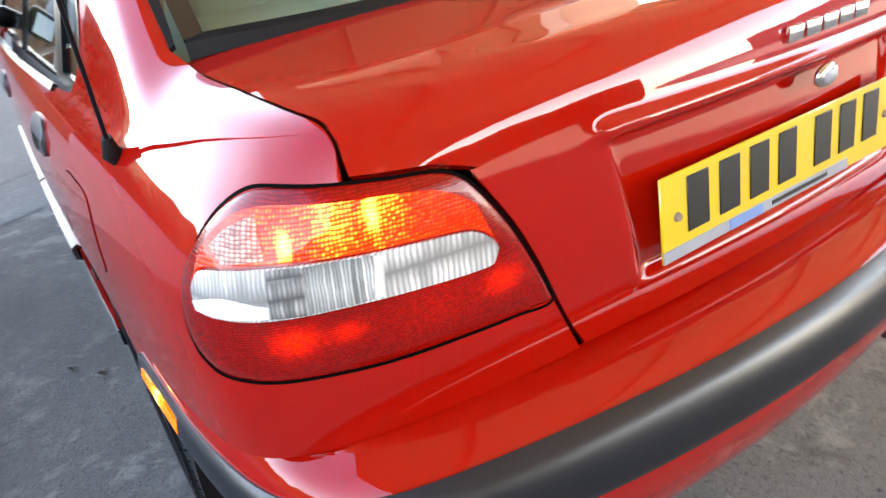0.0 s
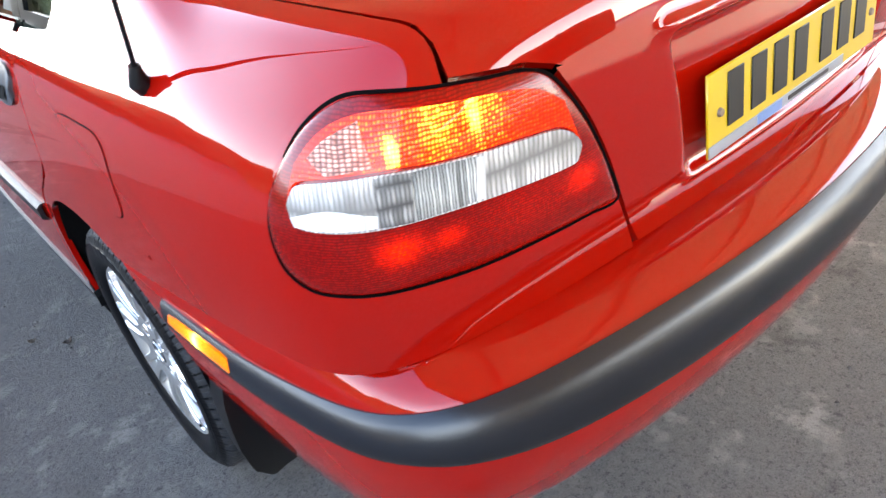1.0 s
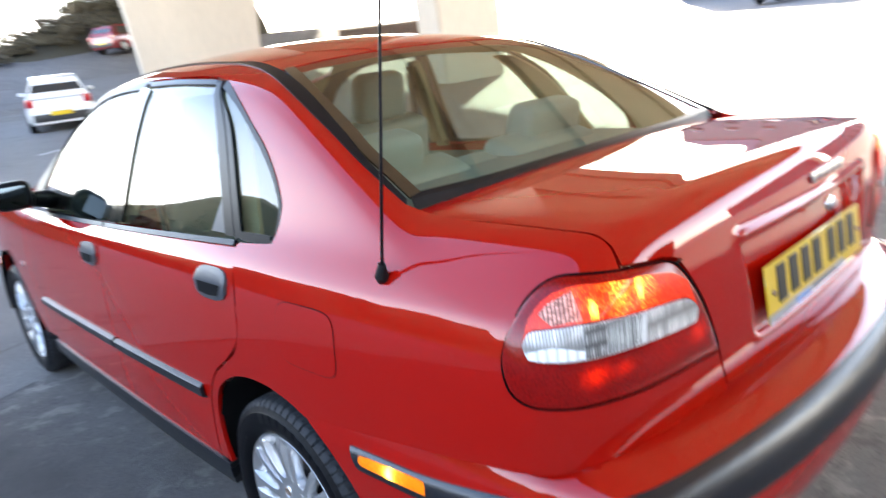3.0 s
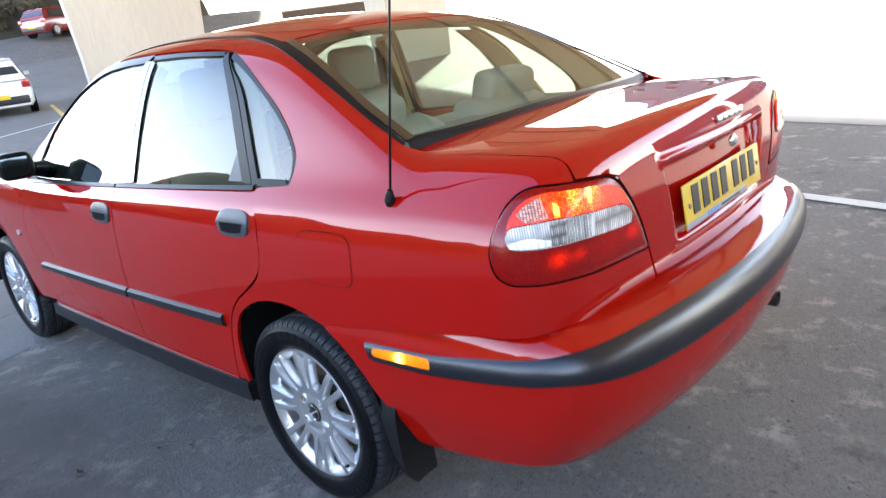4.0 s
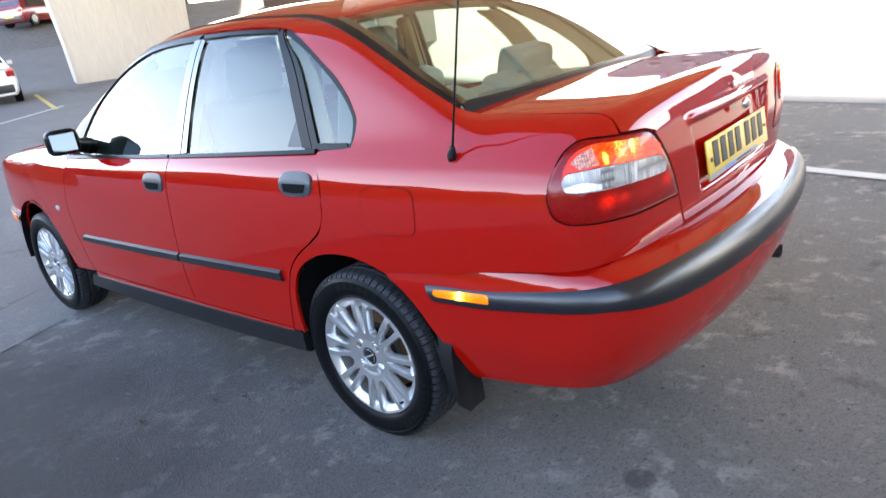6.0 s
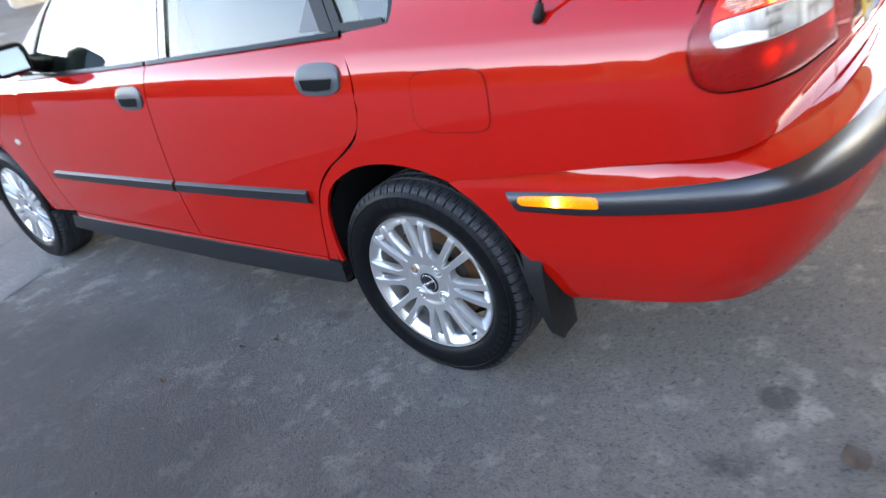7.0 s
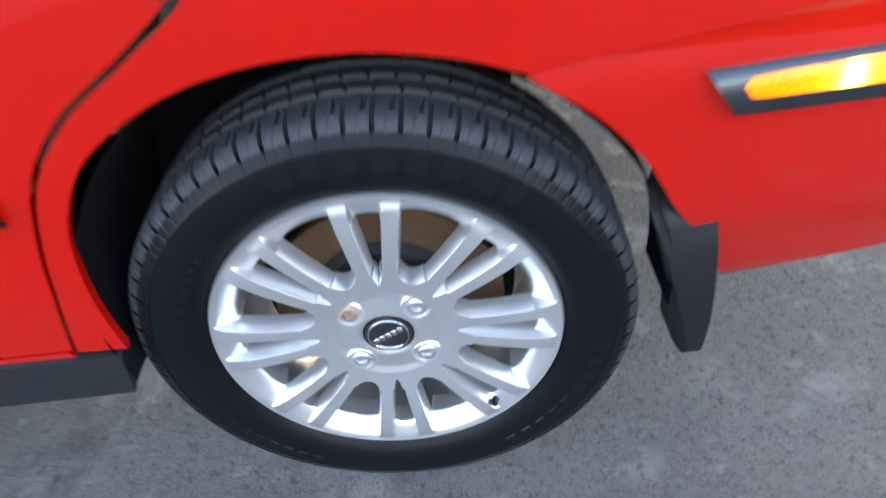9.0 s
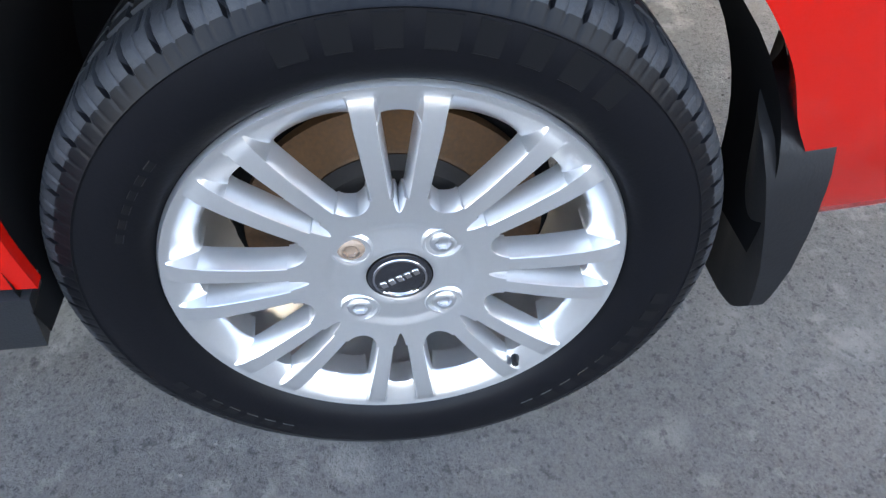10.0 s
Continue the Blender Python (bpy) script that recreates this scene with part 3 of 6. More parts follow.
# boot lid with the recess for the number plate
def recess(p, u, v):
    top, bot = .952, .762
    half = np.interp(p[:, 2], [bot, top], [.275, .318])
    e = .010
    sx = 1 / (1 + np.exp(-(half - np.abs(p[:, 0])) / (e * .35)))
    st = 1 / (1 + np.exp(-(top - p[:, 2]) / (e * .28)))
    sb = 1 / (1 + np.exp(-(p[:, 2] - bot) / (e * .5)))
    rim = .008 * np.exp(-((p[:, 2] - top - .012) / .012) ** 2) / (1 + np.exp(-(half + .02 - np.abs(p[:, 0])) / .006))
    foot = .006 * np.exp(-((p[:, 2] - bot + .006) / .006) ** 2) / (1 + np.exp(-(half + .004 - np.abs(p[:, 0])) / .004))
    depth = np.interp(p[:, 2], [bot, bot + .05, top], [.012, .020, .030])
    lip = .004 * np.exp(-((p[:, 2] - 1.058) / .018) ** 2) / (1 + np.exp((p[:, 1] + .80) / .012))
    return -depth * sx * st * sb + rim + foot + lip


face_l = [(-.494, -.861, .9685), (-.479, -.866, .945), (-.456, -.876, .902), (-.431, -.880, .849), (-.408, -.882, .789), (-.385, -.882, .735), (-.364, -.882, .698)]
flip = lambda pts: [(-x, y, z) for x, y, z in pts]
lip_x = np.linspace(-.609, .609, 151)
lip_z = np.interp(np.abs(lip_x), [0, .485, .500, .532, .573, .609], [.9675, .9675, .974, .984, .987, .990])


def back_row(xs, zs):
    """Points of the back at these x and z."""
    aim = np.array(xs, float)
    for _ in range(8):
        p = project(np.stack([aim, np.full(len(aim), -.84), zs], 1), body, "r")
        aim = np.where(np.abs(p[:, 0]) > 1e-5, aim * xs / np.where(np.abs(p[:, 0]) > 1e-5, p[:, 0], 1), aim)
    return p


lip_row = back_row(lip_x, lip_z)
front_row = [(-.632, -.405, 1.066), (-.44, -.436, 1.07), (-.22, -.452, 1.07), (0, -.456, 1.07), (.22, -.452, 1.07), (.44, -.436, 1.07), (.632, -.405, 1.066)]
boot = bmesh.new()
rim_line = project(curve([(-.650, -.38, 1.070)] + GAP[1:], 120), shell, "f")
order = np.argsort(rim_line[:, 1])
us = np.linspace(-1, 1, 151)
edge_y = curve(front_row, 150)[:, 1] + .024
grid = []
for v in np.linspace(0, 1, 50):
    y = edge_y * (1 - v) - .79 * v
    grid.append(project(np.stack([us * (np.interp(y, rim_line[order, 1], -rim_line[order, 0]) - .0048), y, np.full(151, 1.06)], 1), body, "z"))
top = [[boot.verts.new(p + n * o) for p, n, o in zip(row, slope(row, body), recess(row, 0, 0))] for row in grid]
for a, b in zip(top, top[1:]):
    for k in range(150):
        f = boot.faces.new((a[k], b[k], b[k + 1], a[k + 1]))
        f.normal_update()
        if f.normal.z < 0:
            f.normal_flip()
rows = [grid[-1]]
corner = float(np.interp(1.018, rim_line[::-1, 2], -rim_line[::-1, 0])) - .0045
rows.append(back_row(np.linspace(-corner, corner, 151), np.full(151, 1.018)))
rows.append(lip_row)
for a, b, nv in zip(rows, rows[1:], (14, 24)):
    sheet(boot, a, b, 150, nv, body, "f", recess)
sheet(boot, face_l, flip(face_l), 90, 150, body, "r", recess)
bmesh.ops.remove_doubles(boot, verts=boot.verts, dist=.0004)
edges = [e for e in boot.edges if e.is_boundary and not all(abs(v.co.z - .968) < .004 and abs(v.co.x) < .50 for v in e.verts)]
for v in [g for g in bmesh.ops.extrude_edge_only(boot, edges=edges)["geom"] if isinstance(g, bmesh.types.BMVert)]:
    v.co = Vector((v.co.x * .985, v.co.y + .012, v.co.z - .010))
boot_lid = part("boot_lid", boot, PAINT, car, "red boot lid with a recess for the number plate")

# rear bumper, its rub strip and side markers
TOPE = [(-.823, -.166, .619), (-.823, -.25, .640), (-.818, -.342, .651), (-.812, -.475, .661), (-.792, -.697, .676), (-.765, -.80, .681), (-.70, -.86, .682), (-.605, -.89, .682), (-.50, -.905, .682), (-.36, -.915, .683), (-.18, -.92, .684), (0, -.92, .684)]
BOTE = [(-.80, -.40, .302), (-.795, -.46, .308), (-.79, -.52, .314), (-.78, -.62, .324), (-.76, -.72, .332), (-.71, -.80, .334), (-.62, -.85, .332), (-.50, -.87, .328), (-.38, -.88, .325), (-.25, -.89, .322), (-.12, -.89, .32), (0, -.89, .32)]
full = lambda pts: pts + flip(pts[-2::-1])
FRONT_CUT = [(y, z) for x, y, z in curve([(0, y, z) for y, z in ARCH_REAR], 60)]
bb = bmesh.new()
ca, cb = curve(full(TOPE), 150), curve(full(BOTE), 150)
sheet(bb, full(TOPE), full(BOTE), 150, 30, bumper)
ends = [v.co.y for v in list(bb.verts)[::151]]
for k, v in enumerate(bb.verts):                       # cut the front ends to the wheel arch
    if v.co.y > -.56:
        lim = float(np.interp(v.co.z, [z for y, z in FRONT_CUT[::-1]], [y for y, z in FRONT_CUT[::-1]]))
        old = ends[k // 151]
        v.co.y += (lim - old) * min(1, max(0, (v.co.y + .56) / (old + .56)))
seam = project([(x, y, z + .0075) for x, y, z in ca], body, "r")
rim_pts = project(ca, bumper, "r")
r0 = [bb.verts.new(p) for p in rim_pts]
r1 = [bb.verts.new(Vector(p) * .5 + Vector(q) * .5 + Vector((0, 0, .0004))) for p, q in zip(rim_pts, seam)]
r2 = [bb.verts.new(Vector((q[0] * .988, q[1] + .008, q[2]))) for q in seam]
for a, b in ((r0, r1), (r1, r2)):
    for k in range(150):
        f = bb.faces.new((a[k], a[k + 1], b[k + 1], b[k]))
        f.normal_update()
        if f.normal.z < 0:
            f.normal_flip()
bmesh.ops.remove_doubles(bb, verts=bb.verts, dist=.001)
under = [e for e in bb.edges if e.is_boundary and max(v.co.z for v in e.verts) < .66]
for v in [g for g in bmesh.ops.extrude_edge_only(bb, edges=under)["geom"] if isinstance(g, bmesh.types.BMVert)]:
    v.co = Vector((v.co.x * .97, v.co.y + (.02 if v.co.y < -.5 else -.004), v.co.z + .004))
rear_bumper = part("rear_bumper", bb, PAINT, car, "red rear bumper")
ST = [(-.805, -.318, .606), (-.80, -.40, .609), (-.799, -.528, .613), (-.786, -.689, .630), (-.762, -.78, .640), (-.72, -.845, .650), (-.66, -.886, .655), (-.562, -.92, .659), (-.433, -.946, .661), (-.278, -.968, .661), (0, -.985, .661)]
SB = [(-.805, -.350, .560), (-.80, -.42, .560), (-.797, -.517, .561), (-.786, -.686, .574), (-.765, -.78, .581), (-.73, -.845, .586), (-.68, -.89, .580), (-.58, -.93, .568), (-.41, -.968, .562), (-.20, -.99, .560), (0, -.995, .560)]
skin("bumper_strip", [(full(ST), full(SB), 150, 10)], M["strip"], rear_bumper, bumper, thick=.014, off=lambda p, u, v: .003 + .012 * np.sin(np.pi * v ** 1.5) ** .4, label="black rubber bumper strip")
MK_T = [(-.8, -.349, .593), (-.8, -.358, .600), (-.8, -.44, .604), (-.8, -.524, .606), (-.8, -.534, .599)]
MK_B = [(-.8, -.358, .580), (-.8, -.370, .573), (-.8, -.44, .572), (-.8, -.528, .572), (-.8, -.536, .580)]
for sgn in (-1, 1):
    skin("side_marker", [(MK_T, MK_B, 20, 5)], M["marker"], rear_bumper, bumper, thick=.008, off=lambda p, u, v: .0115 + .004 * np.sin(np.pi * v), mirror=sgn > 0, label="lit amber side marker lamp")

# tail lamps
WT = [(-.766, -.758, .898), (-.760, -.760, .908), (-.746, -.764, .916), (-.715, -.80, .922), (-.683, -.824, .924), (-.597, -.85, .919), (-.523, -.865, .914), (-.502, -.869, .908), (-.488, -.872, .896), (-.484, -.873, .886)]
WB2 = [(-.766, -.758, .898), (-.766, -.762, .888), (-.760, -.769, .879), (-.74, -.798, .877), (-.695, -.828, .876), (-.651, -.843, .875), (-.573, -.86, .871), (-.500, -.871, .869), (-.488, -.872, .875), (-.484, -.873, .886)]
AT = [(-.738, -.752, .932), (-.718, -.762, .952), (-.695, -.778, .966), (-.665, -.800, .972), (-.615, -.832, .970), (-.573, -.845, .967), (-.535, -.853, .961), (-.516, -.860, .951), (-.500, -.866, .938)]
for sgn in (-1, 1):
    lamp = skin("tail_lamp", [(LAMP_TOP, LAMP_BOTTOM, 70, 24)], M["red_lens"], car, body, thick=.03, off=lambda p, u, v: -.001 + .010 * np.sin(np.pi * v) ** .5 * np.sin(np.pi * np.clip(u, .0, 1)) ** .3, mirror=sgn > 0, label="lit tail lamp with red, amber and clear bands")
    h = lambda e: (lambda p, u, v: np.full(len(p), .0105 + e))
    skin("amber_band", [(AT, [(x, y, z + .003) for x, y, z in WT], 60, 14)], M["amber"], lamp, body, thick=.004, off=h(.001), mirror=sgn > 0, label="lit amber indicator lens")
    skin("clear_band", [(WT, WB2, 60, 8)], M["clear"], lamp, body, thick=.004, off=h(.002), mirror=sgn > 0, label="clear reversing lens")
    skin("white_segment", [([(-.765, -.762, .888), (-.735, -.79, .897), (-.702, -.815, .890)], [(-.762, -.765, .880), (-.735, -.79, .879), (-.704, -.815, .879)], 8, 3)], M["white_lens"], lamp, body, thick=0, off=h(.0032), mirror=sgn > 0)
    skin("dark_segment", [([(-.700, -.815, .922), (-.690, -.82, .923), (-.672, -.83, .922)], [(-.703, -.815, .879), (-.692, -.82, .878), (-.676, -.83, .877)], 8, 6)], M["smoke"], lamp, body, thick=0, off=h(.0034), mirror=sgn > 0)
    skin("ribbed_segment", [([(-.671, -.83, .922), (-.645, -.835, .922), (-.612, -.85, .919)], [(-.675, -.83, .877), (-.65, -.838, .877), (-.618, -.85, .876)], 8, 6)], M["clear_dim"], lamp, body, thick=0, off=h(.0035), mirror=sgn > 0)
    skin("white_segment", [([(-.611, -.85, .918), (-.600, -.85, .917)], [(-.617, -.85, .876), (-.604, -.85, .876)], 4, 6)], M["white_lens"], lamp, body, thick=0, off=h(.0035), mirror=sgn > 0)
    skin("prism_segment", [([(-.732, -.765, .937), (-.716, -.775, .951), (-.691, -.795, .965)], [(-.729, -.785, .924), (-.710, -.80, .928), (-.693, -.81, .930)], 10, 6)], M["prism"], lamp, body, thick=0, off=h(.0022), mirror=sgn > 0)
    loop = LAMP_TOP + LAMP_BOTTOM[-2:0:-1] + LAMP_TOP[:1]
    cl = curve(loop, 120)
    ea, eb = band(cl, .0030, True)
    skin("lamp_seal", [(ea, eb, 120, 2)], M["seal"], lamp, body, thick=.006, off=.0015, mirror=sgn > 0)

# number plate and badges
plate = bmesh.new()
PLATE = Matrix.Translation((0, -.902, .832)) @ Euler((radians(-6), 0, 0)).to_matrix().to_4x4()
box(plate, (0, 0, 0), (.520, .004, .111), .0015, PLATE, 1)
number_plate = part("number_plate", plate, M["plate"], car, "yellow rear number plate")
bars = [(-.194 + .061 * k + (.022 if k > 3 else 0), .040) for k in range(7)]
for x, w in bars:
    bm = bmesh.new()
    box(bm, (x, -.003, .010), (w, .0022, .072), .001, PLATE, 1)
    part("dark_bar", bm, M["plate_black"], number_plate)
for x in (-.232, .236):
    bm = bmesh.new()
    bmesh.ops.create_cone(bm, cap_ends=True, segments=14, radius1=.0065, radius2=.005, depth=.004, matrix=PLATE @ Matrix.Translation((x, -.004, .0)) @ Euler((radians(90), 0, 0)).to_matrix().to_4x4())
    part("plate_screw", bm, M["rusty"], number_plate)
bm = bmesh.new()
box(bm, (-.06, -.0025, -.0465), (.400, .0016, .016), .0005, PLATE, 1)
part("grey_band", bm, M["plate_grey"], number_plate)
bm = bmesh.new()
box(bm, (-.10, -.0036, -.0465), (.07, .0012, .015), .0003, PLATE, 1)
part("blue_bar", bm, M["plate_blue"], number_plate)
bm = bmesh.new()
box(bm, (.02, -.0036, -.0465), (.13, .0012, .006), .0003, PLATE, 1)
part("dark_bar", bm, M["plate_black"], number_plate)
for k in range(5):
    bm = bmesh.new()
    x = -.03 + k * .0385
    box(bm, (x + .015, float(project([(x + .015, -.9, 1.0)], body, "r")[0][1]) - .003, 1.003), (.031, .006, .020), .002)
    part("badge_letter", bm, M["chrome"], boot_lid, "chrome badge bar")
bm = bmesh.new()
bmesh.ops.create_uvsphere(bm, u_segments=24, v_segments=10, radius=1, matrix=Matrix.Translation((.058, -.903, .934)) @ Matrix.Diagonal((.026, .008, .017, 1)))
emblem = part("boot_emblem", bm, M["chrome"], boot_lid, "oval chrome emblem above the number plate")
bm = bmesh.new()
bmesh.ops.create_uvsphere(bm, u_segments=20, v_segments=8, radius=1, matrix=Matrix.Translation((.058, -.909, .934)) @ Matrix.Diagonal((.016, .005, .010, 1)))
part("emblem_centre", bm, M["plate_grey"], emblem)

# doors: mouldings, handles, windows
for sgn in (-1, 1):
    d = rear_door[0 if sgn < 0 else 1]
    fd = front_door[0 if sgn < 0 else 1]
    o = lambda p, u, v: .004 + .010 * np.clip(3 * np.sin(np.pi * v), 0, 1)
    skin("door_moulding", [(left([(.328, .571), (.65, .565), (.984, .559)]), left([(.325, .531), (.65, .526), (.986, .520)]), 30, 6)], M["moulding"], d, body, thick=.010, off=o, mirror=sgn > 0, label="black door moulding")
    skin("door_moulding", [(left([(1.002, .559), (1.45, .553), (1.915, .546)]), left([(1.004, .520), (1.45, .515), (1.93, .512)]), 30, 6)], M["moulding"], fd, body, thick=.010, off=o, mirror=sgn > 0, label="black door moulding")
    for dd, y0, y1, z0, z1 in ((d, .093, .247, .837, .912), (fd, .99, 1.145, .808, .882)):
        ym, zm, hy, hz = (y0 + y1) / 2, (z0 + z1) / 2, (y1 - y0) / 2, (z1 - z0) / 2
        def oval(k, sy=1.0, sz=1.0):
            return [(-.9, ym + hy * sy * math.copysign(abs(math.cos(w)) ** .66, math.cos(w)), zm + hz * sz * k * abs(math.sin(w)) ** .66) for w in np.linspace(0.02, math.pi - .02, 18)]
        hd = skin("door_handle", [(oval(1), oval(-1), 28, 10)], M["grey_trim"], dd, body, thick=.008, off=lambda p, u, v: .005 + .004 * np.sin(np.pi * v), mirror=sgn > 0, label="grey plastic door handle")
        # flat dark sheet on the handle, painting the shade of the grip opening
        cup = [(-.9, ym + .75 * hy * t, zm + hz * .02) for t in (1, 0, -1)]
        cup2 = [(-.9, ym + .62 * hy * t, zm - hz * (.62 if t else .70)) for t in (1, 0, -1)]
        skin("handle_shade", [(cup, cup2, 14, 5)], M["dark"], hd, body, thick=0, off=.0105, mirror=sgn > 0)
    # window frames and panes
    T = M["trim"]
    skin("window_frame", [(left([(.405, 1.337), (.64, 1.353), (.875, 1.360)]), left([(.398, 1.326), (.64, 1.341), (.845, 1.346)]), 24, 3)], T, d, cabin, mode="r", off=.003, thick=.008, mirror=sgn > 0)
    skin("window_frame", [(left([(.875, 1.364), (1.12, 1.362), (1.317, 1.350), (1.46, 1.313), (1.60, 1.256), (1.76, 1.162), (1.90, 1.068), (1.985, .985), (2.005, .945)]), left([(.900, 1.342), (1.10, 1.340), (1.27, 1.327), (1.42, 1.291), (1.56, 1.239), (1.70, 1.150), (1.80, 1.04), (1.85, .97), (1.86, .94)]), 50, 3)], T, fd, cabin, mode="r", off=.003, thick=.008, mirror=sgn > 0)
    skin("centre_pillar", [(left([(.985, .945), (.955, 1.15), (.915, 1.345)]), left([(.925, .947), (.905, 1.15), (.872, 1.345)]), 20, 4)], M["gloss_black"], fd, cabin, mode="r", off=.0035, thick=.008, mirror=sgn > 0)
    skin("window_frame", [(left([(.918, .947), (.898, 1.15), (.866, 1.345)]), left([(.880, .95), (.866, 1.155), (.838, 1.338)]), 20, 3)], M["gloss_black"], d, cabin, mode="r", off=.0035, thick=.008, mirror=sgn > 0)
    skin("window_frame", [(left([(.19, .972), (.311, 1.206), (.40, 1.326)]), left([(.145, .972), (.268, 1.206), (.385, 1.335)]), 24, 3)], T, d, cabin, mode="r", off=.003, thick=.008, mirror=sgn > 0)
    skin("divider_panel", [(left([(.27, .976), (.235, 1.06), (.225, 1.065)]), left([(.19, .976), (.215, 1.03), (.223, 1.06)]), 10, 4)], M["grey_trim"], d, cabin, mode="r", off=-.001, thick=0, mirror=sgn > 0)
    skin("belt_seal", [(left([(.107, .972), (.50, .961), (.95, .949)]), left([(.104, .961), (.50, .950), (.95, .938)]), 24, 3)], T, d, shell, mode="r", off=.004, thick=.01, mirror=sgn > 0, label="black window seal")
    skin("belt_seal", [(left([(.965, .949), (1.40, .939), (1.95, .930)]), left([(.965, .938), (1.40, .928), (1.93, .919)]), 24, 3)], T, fd, shell, mode="r", off=.004, thick=.01, mirror=sgn > 0, label="black window seal")
    qf = QW[1:]
    qi = [(.02, .986), (-.012, .986), (-.022, 1.0), (-.022, 1.045), (.0, 1.08), (.032, 1.113), (.09, 1.16), (.16, 1.209), (.23, 1.25), (.30, 1.282), (.345, 1.302)]
    qi = [(a + .42 * (c - a), b + .42 * (d2 - b)) for (a, b), (c, d2) in zip(qi, qf)]
    skin("quarter_window_seal", [(left(qf), left(qi), 50, 3)], T, car, cabin, mode="r", off=.003, thick=.008, mirror=sgn > 0, label="black seal round the quarter window")
    skin("quarter_window_seal", [(left([(.139, .966), (.262, 1.206), (.375, 1.335)]), left([(.112, .975), (.238, 1.206), (.345, 1.302)]), 24, 3)], T, car, cabin, mode="r", off=.003, thick=.008, mirror=sgn > 0)
    skin("quarter_window_seal", [(left([(.14, .986), (.06, .987), (-.012, .987)]), left([(.112, .967), (.04, .966), (-.020, .966)]), 10, 3)], T, car, cabin, mode="r", off=.003, thick=.008, mirror=sgn > 0)
    for nm, a, b, par in (("quarter_window", [(.125, .975), (.18, 1.04), (.26, 1.20), (.35, 1.305)], [(-.036, .975), (-.036, 1.045), (.020, 1.114), (.148, 1.215), (.345, 1.318)], car),
                          ("door_window", [(.88, .945), (.865, 1.155), (.837, 1.347)], [(.18, .965), (.311, 1.206), (.405, 1.336)], d),
                          ("door_window", [(1.86, .93), (1.80, 1.04), (1.56, 1.246), (1.20, 1.341)], [(.965, .94), (.94, 1.15), (.90, 1.347)], fd)):
        skin(nm, [(left(a), left(b), 24, 24)], M["side_glass"], par, cabin, thick=0, off=-.004, mirror=sgn > 0, label="tinted window glass").visible_shadow = False
    # sill
    skin("sill", [(left([(.30, .332), (.90, .328), (1.50, .322), (2.02, .316)]), left([(.32, .252), (.90, .240), (1.50, .238), (2.10, .240)]), 40, 8)], M["moulding"], car, body, thick=.03, off=.006, mirror=sgn > 0, label="black plastic sill cover")
    skin("sill_panel", [(left([(.36, .340), (1.0, .340), (1.96, .340)]), left([(.34, .30), (1.0, .30), (1.98, .30)]), 30, 3)], PAINT, car, body, thick=.01, off=-.001, mirror=sgn > 0)
    # filler flap, lying in a dark joint
    def flap(e):
        ym, zm, hy, hz = -.216, .812, .101 + e, .067 + e
        s = lambda k: [(-.9, ym + hy * math.copysign(abs(math.cos(w)) ** .42, math.cos(w)), zm + k * hz * abs(math.sin(w)) ** .42) for w in np.linspace(.01, math.pi - .01, 24)]
        return s(1), s(-1)
    if sgn < 0:
        rim = skin("filler_flap", [(*flap(0), 30, 12)], PAINT, car, body, thick=.004, off=.0016, label="red fuel filler flap")
        skin("flap_joint", [(*flap(.0018), 30, 12)], M["dark"], rim, body, thick=0, off=.0007)
        # aerial
        bm = bmesh.new()
        base = project([(-.766, -.432, .952)], body, "r")[0]
        tube(bm, [base + np.array((.008, .004, -.004)), base + np.array((-.006, -.004, .012)), base + np.array((-.006, -.010, .034))], [.015, .013, .007], 12)
        aerial = part("aerial_base", bm, M["rubber"], car, "black rubber aerial foot")
        bm = bmesh.new()
        a0 = Vector(base) + Vector((-.006, -.010, .03))
        tube(bm, [a0, a0 + Vector((0, -.10, .45)), a0 + Vector((0, -.20, .88))], [.0032, .0026, .0018], 8)
        part("aerial_mast", bm, M["trim"], aerial, "thin black aerial mast")

# front side repeater
for sgn in (-1, 1):
    rp = [(-.9, 2.16 + .022 * math.cos(w), .665 + .014 * math.sin(w)) for w in np.linspace(0, math.pi, 9)]
    rp2 = [(x, y, 1.33 - z) for x, y, z in rp]
    skin("side_repeater", [(rp, rp2, 12, 5)], M["clear"], car, body, thick=.004, off=.005, mirror=sgn > 0, label="clear oval side repeater")

